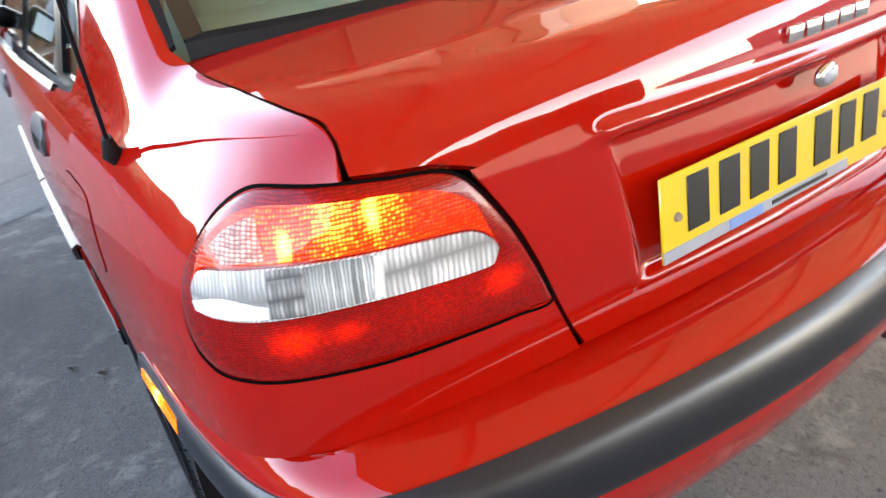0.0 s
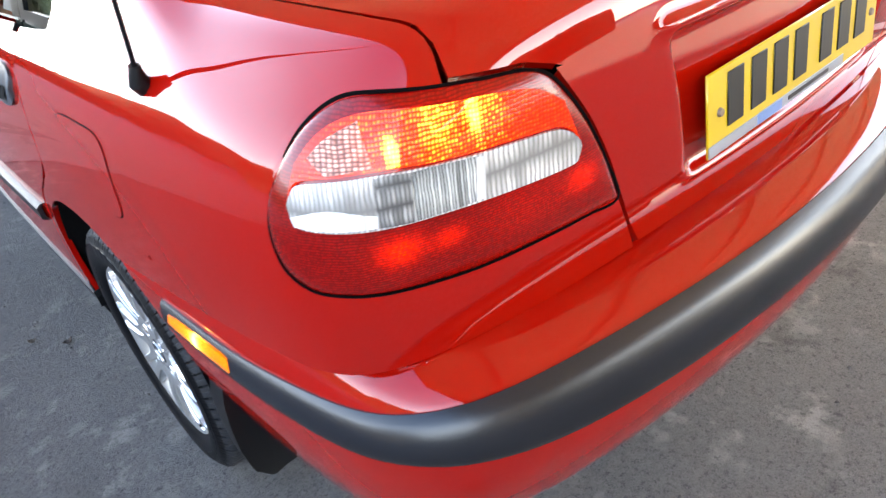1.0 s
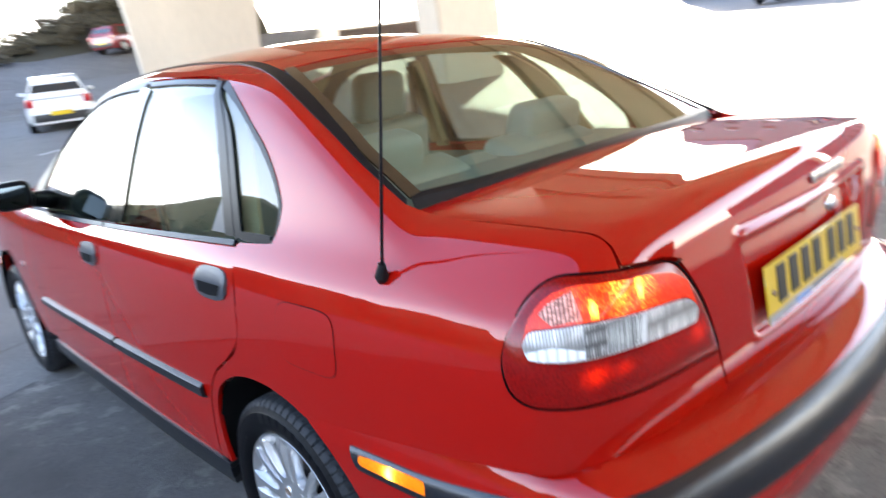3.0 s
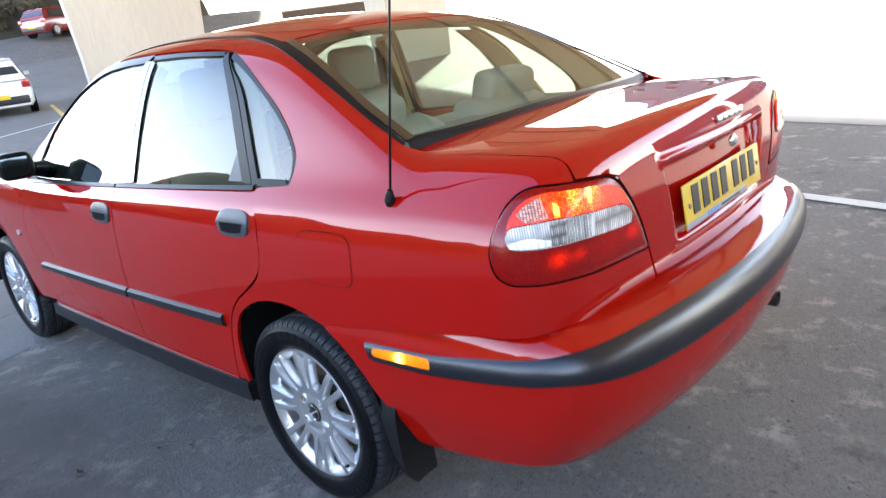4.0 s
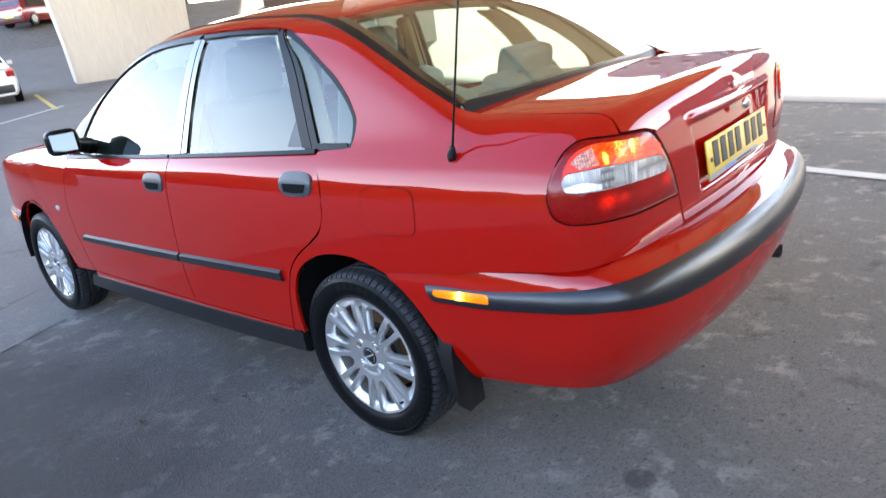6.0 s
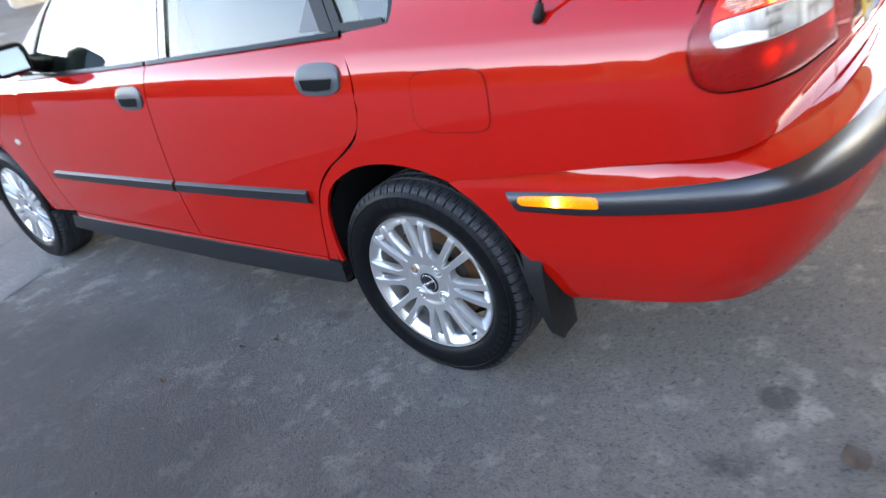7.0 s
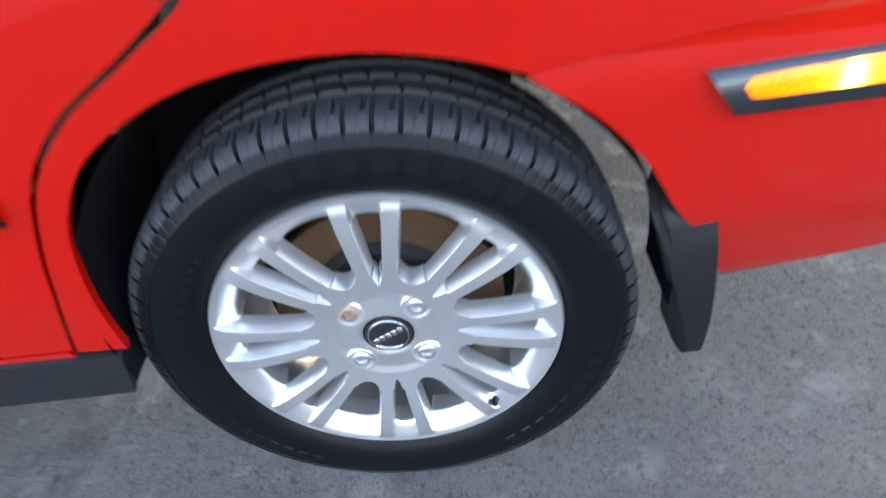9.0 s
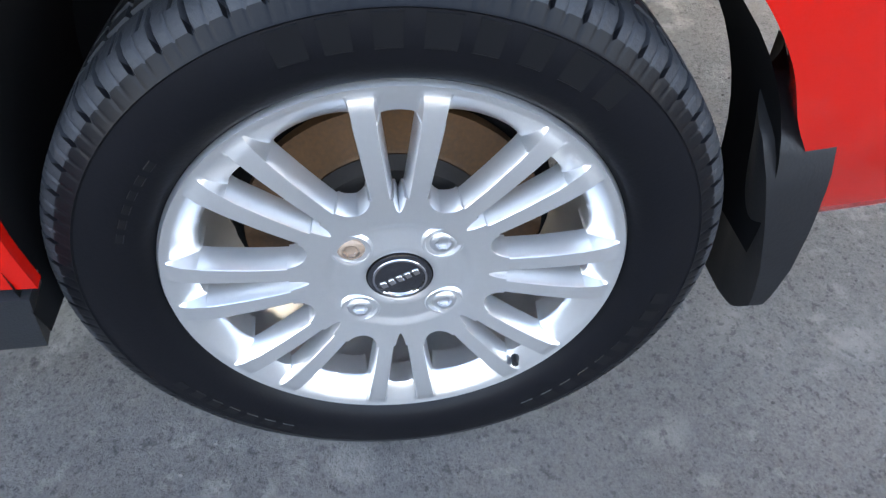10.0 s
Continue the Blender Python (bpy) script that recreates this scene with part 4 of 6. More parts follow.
# door mirrors
for sgn in (-1, 1):
    bm = bmesh.new()
    box(bm, (-.872, 1.70, 1.015), (.138, .105, .115), .044, None, 5)
    swing = Matrix.Translation((-.80, 1.72, 1.015)) @ Euler((0, 0, radians(-16))).to_matrix().to_4x4() @ Matrix.Translation((.80, -1.72, -1.015))
    for v in bm.verts:
        if v.co.y > 1.70:
            v.co.z = 1.012 + (v.co.z - 1.012) * .86
            v.co.x = -.885 + (v.co.x + .885) * .90
    bmesh.ops.transform(bm, matrix=swing, verts=bm.verts)
    mir = part("door_mirror", bm, M["trim"], car, "black door mirror housing") if sgn < 0 else None
    if sgn > 0:
        bmesh.ops.scale(bm, vec=(-1, 1, 1), verts=bm.verts)
        bmesh.ops.reverse_faces(bm, faces=bm.faces)
        mir = part("door_mirror", bm, M["trim"], car, "black door mirror housing")
    bm = bmesh.new()
    box(bm, (0, 0, 0), (.100, .003, .080), .0012, swing @ Matrix.Translation((-.872, 1.6395, 1.015)) @ Euler((radians(-7), 0, radians(-5))).to_matrix().to_4x4(), 1)
    if sgn > 0:
        bmesh.ops.scale(bm, vec=(-1, 1, 1), verts=bm.verts)
        bmesh.ops.reverse_faces(bm, faces=bm.faces)
    part("mirror_pane", bm, M["mirror"], mir, "mirror glass")
    bm = bmesh.new()
    tube(bm, [(sgn * .73, 1.80, .965), (sgn * .77, 1.77, .975), (sgn * .82, 1.73, .99)], [.042, .035, .03], 12)
    part("mirror_arm", bm, M["trim"], mir)

# underbody, wheel housings, mud flaps, exhaust
for nm, c, s, e in (("floor_pan", (0, 1.30, .235), (1.52, 1.86, .05), .01), ("spare_wheel_well", (0, -.52, .46), (.80, .44, .12), .03), ("front_subframe", (0, 2.56, .36), (1.05, .66, .20), .03), ("rear_axle_cover", (0, .12, .46), (1.08, .60, .10), .03)):
    part(nm, box(bmesh.new(), c, s, e), M["dark"], car)
for sgn in (-1, 1):
    for y0, a0, a1 in ((-.005, -14, 104), (2.562, -10, 190)):
        bm = bmesh.new()
        n = 26
        rows = []
        for x in (-.822, -.55):
            rows.append([bm.verts.new((-sgn * x, y0 + .314 * math.cos(w), .362 + .312 * math.sin(w))) for w in np.linspace(radians(a0), radians(a1), n)])
        for k in range(n - 1):
            bm.faces.new((rows[0][k], rows[0][k + 1], rows[1][k + 1], rows[1][k]))
        c = bm.verts.new((sgn * .55, y0, .35))
        for k in range(n - 1):
            bm.faces.new((rows[1][k], rows[1][k + 1], c))
        part("wheel_housing", bm, M["dark"], car)
    bm = bmesh.new()                                   # narrow outer liner behind the rear wheel, over the mud flap
    rows = [[bm.verts.new((sgn * x, .325 * math.cos(w), .33 + .325 * math.sin(w))) for w in np.linspace(radians(112), radians(184), 16)] for x in (.80, .70)]
    for k in range(15):
        bm.faces.new((rows[0][k], rows[0][k + 1], rows[1][k + 1], rows[1][k]))
    bmesh.ops.solidify(bm, geom=bm.faces, thickness=.004)
    part("arch_liner", bm, M["dark"], car)
    bm = bmesh.new()
    # a curved sheet: hangs straight behind the tyre, its outer edge turned forward along the wing
    nu, nv = 18, 14
    front, back = [], []
    for v in np.linspace(0, 1, nv):
        fr, bk = [], []
        for u in np.linspace(0, 1, nu):
            z = (1 - v) * (.432 + .038 * min(1, u * 3)) + v * (.184 + .036 * max(0, 1 - u / .30) ** 2)
            x = float(np.interp(z, (.20, .24, .285, .34, .395, .43), (.790, .800, .806, .806, .801, .790))) * (1 - u) + .685 * u
            k = max(0, min(1, (x - .69) / .10))
            y = -.346 - .012 * ((.46 - z) / .25) - .012 * max(0, x - .74) / .07
            e = .24 * max(0, z - .19) * k * k * (3 - 2 * k)
            fr.append(bm.verts.new((sgn * x, y + e, z)))
            bk.append(bm.verts.new((sgn * x, y + min(e, .004) - .012, z)))
        front.append(fr)
        back.append(bk)
    for j in range(nv - 1):
        for i in range(nu - 1):
            bm.faces.new((front[j][i], front[j][i + 1], front[j + 1][i + 1], front[j + 1][i]))
            bm.faces.new((back[j][i], back[j + 1][i], back[j + 1][i + 1], back[j][i + 1]))
    rim = lambda g: g[0] + [r[-1] for r in g[1:]] + g[-1][-2::-1] + [r[0] for r in g[-2:0:-1]]
    rf, rb = rim(front), rim(back)
    for k in range(len(rf)):
        j = (k + 1) % len(rf)
        bm.faces.new((rf[k], rb[k], rb[j], rf[j]))
    bmesh.ops.recalc_face_normals(bm, faces=bm.faces)
    for f in bm.faces:
        f.smooth = True
    for e in bm.edges:
        if len(e.link_faces) == 2 and e.calc_face_angle() > .9:
            e.smooth = False
    part("mud_flap", bm, M["rubber"], car, "black rubber mud flap")
bm = bmesh.new()
tube(bm, [(.47, -.60, .31), (.47, -.86, .315), (.47, -.90, .315)], [.024, .026, .026], 16, False)
tube(bm, [(.47, -.90, .315), (.47, -.86, .315), (.47, -.60, .31)], [.022, .022, .022], 16, False)
part("exhaust_pipe", bm, M["hat"], car, "sooty steel exhaust pipe")

# ---- wheels ----
def wheel_face():
    """The cast face: eight pairs of spokes with a narrow slot in each pair and a wide opening between pairs."""
    bm = bmesh.new()
    R0 = (.060, .076, .105, .135, .165, .188, .1985)
    lat = lambda r: float(np.interp(r, R0, (.0098, .0118, .0157, .0196, .0236, .0263, .0273)))
    wid = lambda r: float(np.interp(r, R0, (.0120, .0132, .0142, .0150, .0160, .0178, .0195)))
    hub = lambda r: float(np.interp(r, (.030, .033, .045, .058, .062, .067, .078, .087, .100), (0, -.003, -.0012, .0004, .0004, -.0028, -.0036, -.0046, -.0066)))
    bar_x = lambda r: float(np.interp(r, (.078, .087, .105, .135, .165, .188, .1985), (-.003, -.0045, -.0075, -.0105, -.0120, -.0110, -.0075)))
    in_slot, in_gap = (0, .3, .6, .85, 1), (0, .03, .10, .22, .40, .60, .80, 1)
    dip = lambda e: 1 - math.sqrt(max(0, 1 - e * e))
    start = [.081 + .017 * dip(s) for s in in_slot] + [.098 + .0004 * k for k in range(6)] + [.087 + .013 * dip(1 - g) for g in in_gap]
    stop = [.1765 - .003 * dip(s) for s in in_slot] + [.1735] * 6 + [.1770 - .005 * dip(1 - g) for g in in_gap]

    def angle(c, r):
        q = max(r, .066)
        a, b, d = (lat(q) - wid(q) / 2) / q, (lat(q) + wid(q) / 2) / q, .0022 / q
        half = math.pi / 8
        return ([s * (a - d) for s in in_slot] + [a + (b - a) * k / 5 for k in range(6)] + [b + d + (half - b - d) * g for g in in_gap])[c]

    columns = [(k, c, sg) for k in range(8) for c, sg in [(c, -1) for c in range(17, 0, -1)] + [(c, 1) for c in range(19)]]
    rows = [("hub", t) for t in np.linspace(0, 1, 15)] + [("mid", t) for t in np.linspace(0, 1, 10)[1:-1]] + [("out", t) for t in np.linspace(0, 1, 7)] + [("rim", 0), ("rim", 1), ("rim", 2), ("rim", 3)]
    cache = {}

    def vert(ri, ci):
        ci %= len(columns)
        if (ri, ci) not in cache:
            (zone, t), (k, c, sg) = rows[ri], columns[ci]
            if zone == "hub":
                r = .0305 + t / .7 * .0395 if t < .7 else .070 + (t - .7) / .3 * (start[c] - .070)
                x = hub(r)
            elif zone == "mid":
                r = start[c] + t * (stop[c] - start[c])
                x = bar_x(r)
            elif zone == "out":
                r = stop[c] + t * (.1985 - stop[c])
                deep = .003 if c < 5 else .011
                x = bar_x(r) if 5 <= c <= 10 else deep + (-.0075 - deep) * t ** .8
            else:
                r, x = ((.2010, -.0078), (.2035, -.0088), (.2060, -.0045), (.2065, .006))[t]
            w = k * math.pi / 4 + sg * angle(c, r) + radians(1.0)
            cache[ri, ci] = bm.verts.new((x, r * math.cos(w), r * math.sin(w)))
        return cache[ri, ci]

    first_mid, first_out = 14, 23
    for ri in range(len(rows) - 1):
        for ci in range(len(columns)):
            c0, c1 = columns[ci][1], columns[(ci + 1) % len(columns)][1]
            if first_mid <= ri < first_out and not (5 <= min(c0, c1) and max(c0, c1) <= 10):
                continue
            bm.faces.new((vert(ri, ci), vert(ri, ci + 1), vert(ri + 1, ci + 1), vert(ri + 1, ci)))
    bmesh.ops.recalc_face_normals(bm, faces=bm.faces)
    if sum(f.normal.x for f in bm.faces) > 0:
        bmesh.ops.reverse_faces(bm, faces=bm.faces)
    edges = [e for e in bm.edges if e.is_boundary and all(.05 < math.hypot(v.co.y, v.co.z) < .19 for v in e.verts)]
    for depth, side, foot in ((.0016, .0010, .0006), (.024, .0022, .0045)):
        geom = bmesh.ops.extrude_edge_only(bm, edges=edges)["geom"]
        edges = [g for g in geom if isinstance(g, bmesh.types.BMEdge)]
        for v in [g for g in geom if isinstance(g, bmesh.types.BMVert)]:
            r = math.hypot(v.co.y, v.co.z)
            w = math.atan2(v.co.z, v.co.y) - radians(1.0)
            near = round(w / (math.pi / 4)) * math.pi / 4
            d = w - near
            slot = abs(d) < lat(r) / r
            to = 0 if slot else math.copysign(math.pi / 8, d)
            turn = max(-side / r, min(side / r, to - d))
            r += foot * (.8 if slot else 1) * max(0, min(1, (.0985 - r) / .022))
            w2 = near + d + turn + radians(1.0)
            v.co = Vector((v.co.x + depth, r * math.cos(w2), r * math.sin(w2)))
    bmesh.ops.recalc_face_normals(bm, faces=bm.faces)
    return bm


def make_wheel():
    """One wheel: its face looks along -x, its centre cap lies at the origin."""
    n = 1088
    prof = [(0, 0.2035), (-0.004, 0.207), (-0.012, 0.2128), (-0.018, 0.2268), (-0.0200, 0.2437), (-0.0195, 0.2549), (-0.0178, 0.2640), (-0.0190, 0.2655), (-0.0174, 0.2670), (-0.0120, 0.2788), (-0.006, 0.2872), (0.002, 0.2919), (0.022, 0.2936), (0.03, 0.2938), (0.032, 0.2872), (0.04, 0.2872), (0.042, 0.2942), (0.06, 0.2945), (0.062, 0.2877), (0.07, 0.2877), (0.072, 0.2945), (0.092, 0.2942), (0.094, 0.2872), (0.102, 0.2872), (0.104, 0.2938), (0.125, 0.2928), (0.14, 0.2881), (0.152, 0.2792), (0.16, 0.2643), (0.163, 0.2474), (0.155, 0.224), (0.135, 0.205)]
    def dent(i, k):
        if i in (10, 11, 12) or i in (25, 26):
            return .0075 if (k + (5 if i == 12 else 0)) % 16 < 2 else (.0022 if i == 10 and k % 16 == 8 else 0)
        if i == 9:
            return .0032 if k % 16 < 2 else (.0018 if k % 16 == 8 else 0)
        if i in (16, 17, 20, 21):
            return .004 if (k + i) % 16 < 2 else 0
        return 0
    tyre = lathe(bmesh.new(), prof, n, "x", dent)
    for v in tyre.verts:                               # pressed flat by the car's weight
        v.co.z = max(v.co.z, -.284)
    for f in tyre.faces:
        c = f.calc_center_median()
        f.material_index = 1 if math.hypot(c.y, c.z) > .2805 else 0
    rim = wheel_face()
    lathe(rim, [(.010, .1865), (.05, .1790), (.10, .1770), (.135, .1800), (.14, .2010)], 120)
    cap = lathe(bmesh.new(), [(.004, .0295), (-.002, .0290), (-.0035, .026), (-.0035, .0001)], 48)
    ringb = lathe(bmesh.new(), [(-.0032, .0252), (-.0046, .0247), (-.0046, .0229), (-.0032, .0224)], 48)
    nut = lathe(bmesh.new(), [(.008, .0122), (-.0012, .0120), (-.0030, .0102), (-.0034, .0072)], 36)
    lathe(nut, [(-.0034, .0072), (-.0005, .0062), (-.0003, .0001)], 6)
    seat = lathe(bmesh.new(), [(-.0002, .0200), (-.0030, .0178), (-.0026, .0160), (.003, .0140)], 40)
    disc = lathe(bmesh.new(), [(.056, .096), (.058, .100), (.058, .142), (.070, .142), (.075, .05)], 72)
    hat = lathe(bmesh.new(), [(.040, .030), (.042, .088), (.056, .095)], 48)
    val = bmesh.new()
    tube(val, [(.022, -.128 * .98, -.148 * .98), (-.002, -.122 * .98, -.142 * .98), (-.012, -.120 * .98, -.140 * .98)], [.0045, .0045, .0036], 10)
    return tyre, rim, cap, ringb, nut, seat, disc, hat, val


tyre, rim, cap, ringb, nut, seat, disc, hat, val = make_wheel()
wheel = part("wheel", rim, M["alloy"], car, "silver alloy wheel with eight pairs of spokes")
tyre_ob = part("tyre", tyre, [M["tyre"], M["tread"]], wheel, "black tyre with dusty worn shoulder blocks")
part("centre_cap", cap, M["cap"], wheel, "black and chrome centre cap")
part("cap_ring", ringb, M["chrome"], wheel)
nut_ob, seat_ob = part("wheel_nut", nut, M["steel"], wheel), part("nut_seat", seat, M["alloy"], wheel)
for k in range(4):
    w = radians(45 + 90 * k - 2)
    p = Vector((0, .0565 * math.cos(w), .0555 * math.sin(w)))
    for o in (nut_ob, seat_ob):
        if k == 0:
            o.location = p
        else:
            c = o.copy()
            scene.collection.objects.link(c)
            c.location = p
first = nut_ob
first.data = first.data.copy()
first.data.materials.clear()
first.data.materials.append(M["rusty"])
part("brake_disc", disc, M["disc"], wheel, "rust-stained brake disc")
part("disc_hat", hat, M["hat"], wheel, "dark rusty disc centre")
part("valve", val, M["rubber"], wheel)
back = lathe(bmesh.new(), [(.074, .02), (.078, .150), (.086, .158), (.088, .02)], 48)
part("backing_plate", back, M["dark"], wheel)
for k in range(5):
    part("cap_bar", box(bmesh.new(), (-.0040, (k - 2) * .0082, 0), (.0012, .0058, .0068), .0003, Euler((radians(-28), 0, 0)).to_matrix().to_4x4(), 1), M["chrome"], wheel)
# raised marks on the tyre wall
def wall_mark(a0, a1, r0, r1):
    bm = bmesh.new()
    n = max(2, int((a1 - a0) / 2))
    rows = []
    for r, e in ((r0, 0), (r0 + .0006, .0009), (r1 - .0006, .0009), (r1, 0)):
        x = np.interp(r, [.207, .2128, .2268, .2437, .2549, .264], [-.004, -.012, -.018, -.0200, -.0195, -.0178])
        rows.append([bm.verts.new((x - e - .0002, r * math.cos(radians(w)), r * math.sin(radians(w)))) for w in np.linspace(a0, a1, n + 1)])
    for a, b in zip(rows, rows[1:]):
        for k in range(n):
            bm.faces.new((a[k], a[k + 1], b[k + 1], b[k]))
    bmesh.ops.recalc_face_normals(bm, faces=bm.faces)
    return bm


for a, w, r0, r1 in [(72 + 7.6 * k, 4.4 if k % 3 else 5.2, .238, .263) for k in range(8)] + [(186 + 6 * k, 3.4, .240, .256) for k in range(9)] + [(300 + 5 * k, 3, .243, .254) for k in range(7)] + [(20 + 4 * k, 2.4, .228, .234) for k in range(6)]:
    part("tyre_mark", wall_mark(a, a + w, r0, r1), M["tyre_mark"], tyre_ob)
wheel.location = (-.795, 0, .30)
for x, y, turn in ((-.795, 2.562, 23), (.795, 0, 10), (.795, 2.562, 31)):
    flipz = 180 if x > 0 else 0
    copy_thing(wheel, pose(x, y, .30, 0, 0, flipz) @ pose(0, 0, 0, turn, 0, 0))

# ---- cabin ----
skin("headliner", [([(x, y + .02, z) for x, y, z in GLASS_TOP], ROOF_F, 30, 20)], M["headliner"], car, cabin, mode="f", off=-.025, thick=0, label="beige headliner")
both("pillar_trim", [(left([(.02, .95), (-.06, .98), (-.06, 1.05), (.02, 1.14), (.15, 1.24), (.30, 1.32), (.40, 1.345)]), [(-.70, -.33, 1.0), (-.62, -.30, 1.10), (-.58, -.12, 1.198), (-.52, .112, 1.308), (-.48, .25, 1.35)], 30, 8)], M["headliner"], car, shell, mode="f", off=-.022, thick=0, label="beige pillar trim")
both("rail_trim", [(left([(.36, 1.328), (.88, 1.36), (1.3, 1.35), (1.60, 1.26), (1.9, 1.07)]), [(-.47, .36, 1.38), (-.45, .88, 1.40), (-.45, 1.3, 1.37), (-.53, 1.52, 1.29), (-.63, 1.95, 1.07)], 30, 4)], M["headliner"], car, cabin, mode="f", off=-.02, thick=0)
both("inner_pillar", [(left([(1.0, .94), (.965, 1.15), (.93, 1.345)]), left([(.915, .945), (.895, 1.15), (.86, 1.345)]), 14, 3)], M["headliner"], car, cabin, off=-.03, thick=.03)
both("divider_trim", [(left([(.215, .972), (.34, 1.2), (.43, 1.33)]), left([(.075, .972), (.205, 1.2), (.33, 1.32)]), 20, 4)], M["headliner"], car, cabin, off=-.03, thick=.01)
both("door_card", [(left([(1.95, .94), (1.0, .96), (.06, .97)]), left([(1.95, .40), (1.0, .40), (.30, .55)]), 20, 10)], M["leather"], car, body, off=-.07, thick=0)
bm = bmesh.new()
box(bm, (0, -.16, 1.0), (1.24, .50, .03), .012)
part("parcel_shelf", bm, M["shelf"], car, "grey cloth parcel shelf")


def seat_back(w, h, d, name):
    bm = bmesh.new()
    box(bm, (0, 0, h / 2), (w, d, h), min(w, d) * .32, None, 4)
    for v in bm.verts:
        t = v.co.z / h
        v.co.x *= 1 - .16 * t * t
        if v.co.y < 0:
            v.co.y -= .02 * math.sin(math.pi * t)
    return part(name, bm, M["leather"], car)


def headrest(x, y, z, w=.25, h=.17, d=.10, tilt=0):
    bm = bmesh.new()
    box(bm, (0, 0, 0), (w, d, h), .042, None, 4)
    for v in bm.verts:
        v.co.x *= 1 - .8 * max(0, v.co.z) 
    hr = part("headrest", bm, M["leather"], car, "pale leather headrest")
    hr.matrix_local = pose(x, y, z, tilt, 0, 0)
    for s in (-1, 1):
        bm = bmesh.new()
        tube(bm, [(s * .06, 0, -.06), (s * .06, 0, -.14)], .006, 8)
        part("headrest_post", bm, M["steel"], hr)


for x in (-.36, .36):
    s = seat_back(.52, .62, .14, "front_seat_back")
    s.matrix_local = pose(x, 1.05, .50, 12, 0, 0)
    tagged(s, "pale leather front seat back")
    headrest(x, .915, 1.20, .25, .20, .09, 10)
    bm = bmesh.new()
    box(bm, (x, 1.34, .50), (.50, .52, .16), .05, None, 3)
    part("front_seat_base", bm, M["leather"], car)
for x in (-.36, .36):
    s = seat_back(.50, .58, .15, "rear_seat_back")
    s.matrix_local = pose(x * .83, .20, .50, 18, 0, 0)
    tagged(s, "pale leather rear seat back")
    headrest(x, .06, 1.075, .29, .15, .11, 14)
s = seat_back(.20, .55, .13, "rear_seat_back")
s.matrix_local = pose(0, .20, .50, 18, 0, 0)
bm = bmesh.new()
box(bm, (0, .55, .52), (1.10, .46, .16), .05, None, 3)
part("rear_seat_base", bm, M["leather"], car)
bm = bmesh.new()
box(bm, (0, 1.98, .90), (1.34, .50, .14), .05, None, 3)
part("dashboard", bm, M["inner"], car)
bm = bmesh.new()
ring = [(.36 + .185 * math.cos(w), 1.68 + .06 * math.sin(w), .98 + .175 * math.sin(w)) for w in np.linspace(0, 2 * math.pi, 29)]
tube(bm, ring, .014, 8, False)
tube(bm, [(.36, 1.70, .98), (.36, 1.90, .90)], .03, 8)
box(bm, (.36, 1.69, .98), (.16, .04, .10), .02)
part("steering_wheel", bm, M["inner"], car)
bm = bmesh.new()
box(bm, (.0, 1.36, 1.30), (.22, .03, .06), .012)
part("rear_view_mirror", bm, M["inner"], car)
# belts hanging at the centre pillars
for x in (-.60, .60):
    bm = bmesh.new()
    box(bm, (x, .97, 1.05), (.012, .045, .46), .003)
    part("seat_belt", bm, M["inner"], car)

# ---- the place ----
def lift(x, y):
    """The ground's height: level by the car, climbing gently ahead and more steeply up the far road."""
    a = np.maximum(np.asarray(y, float) - 3.0, 0)
    b = np.maximum(np.asarray(y, float) - 26.0, 0)
    r = np.maximum(np.asarray(x, float) - 8.0, 0)
    h = .05 * (np.sqrt(a * a + 4) - 2) + .18 * (np.sqrt(b * b + 16) - 4) + .045 * r
    return .016 + np.minimum(h, 4.4)


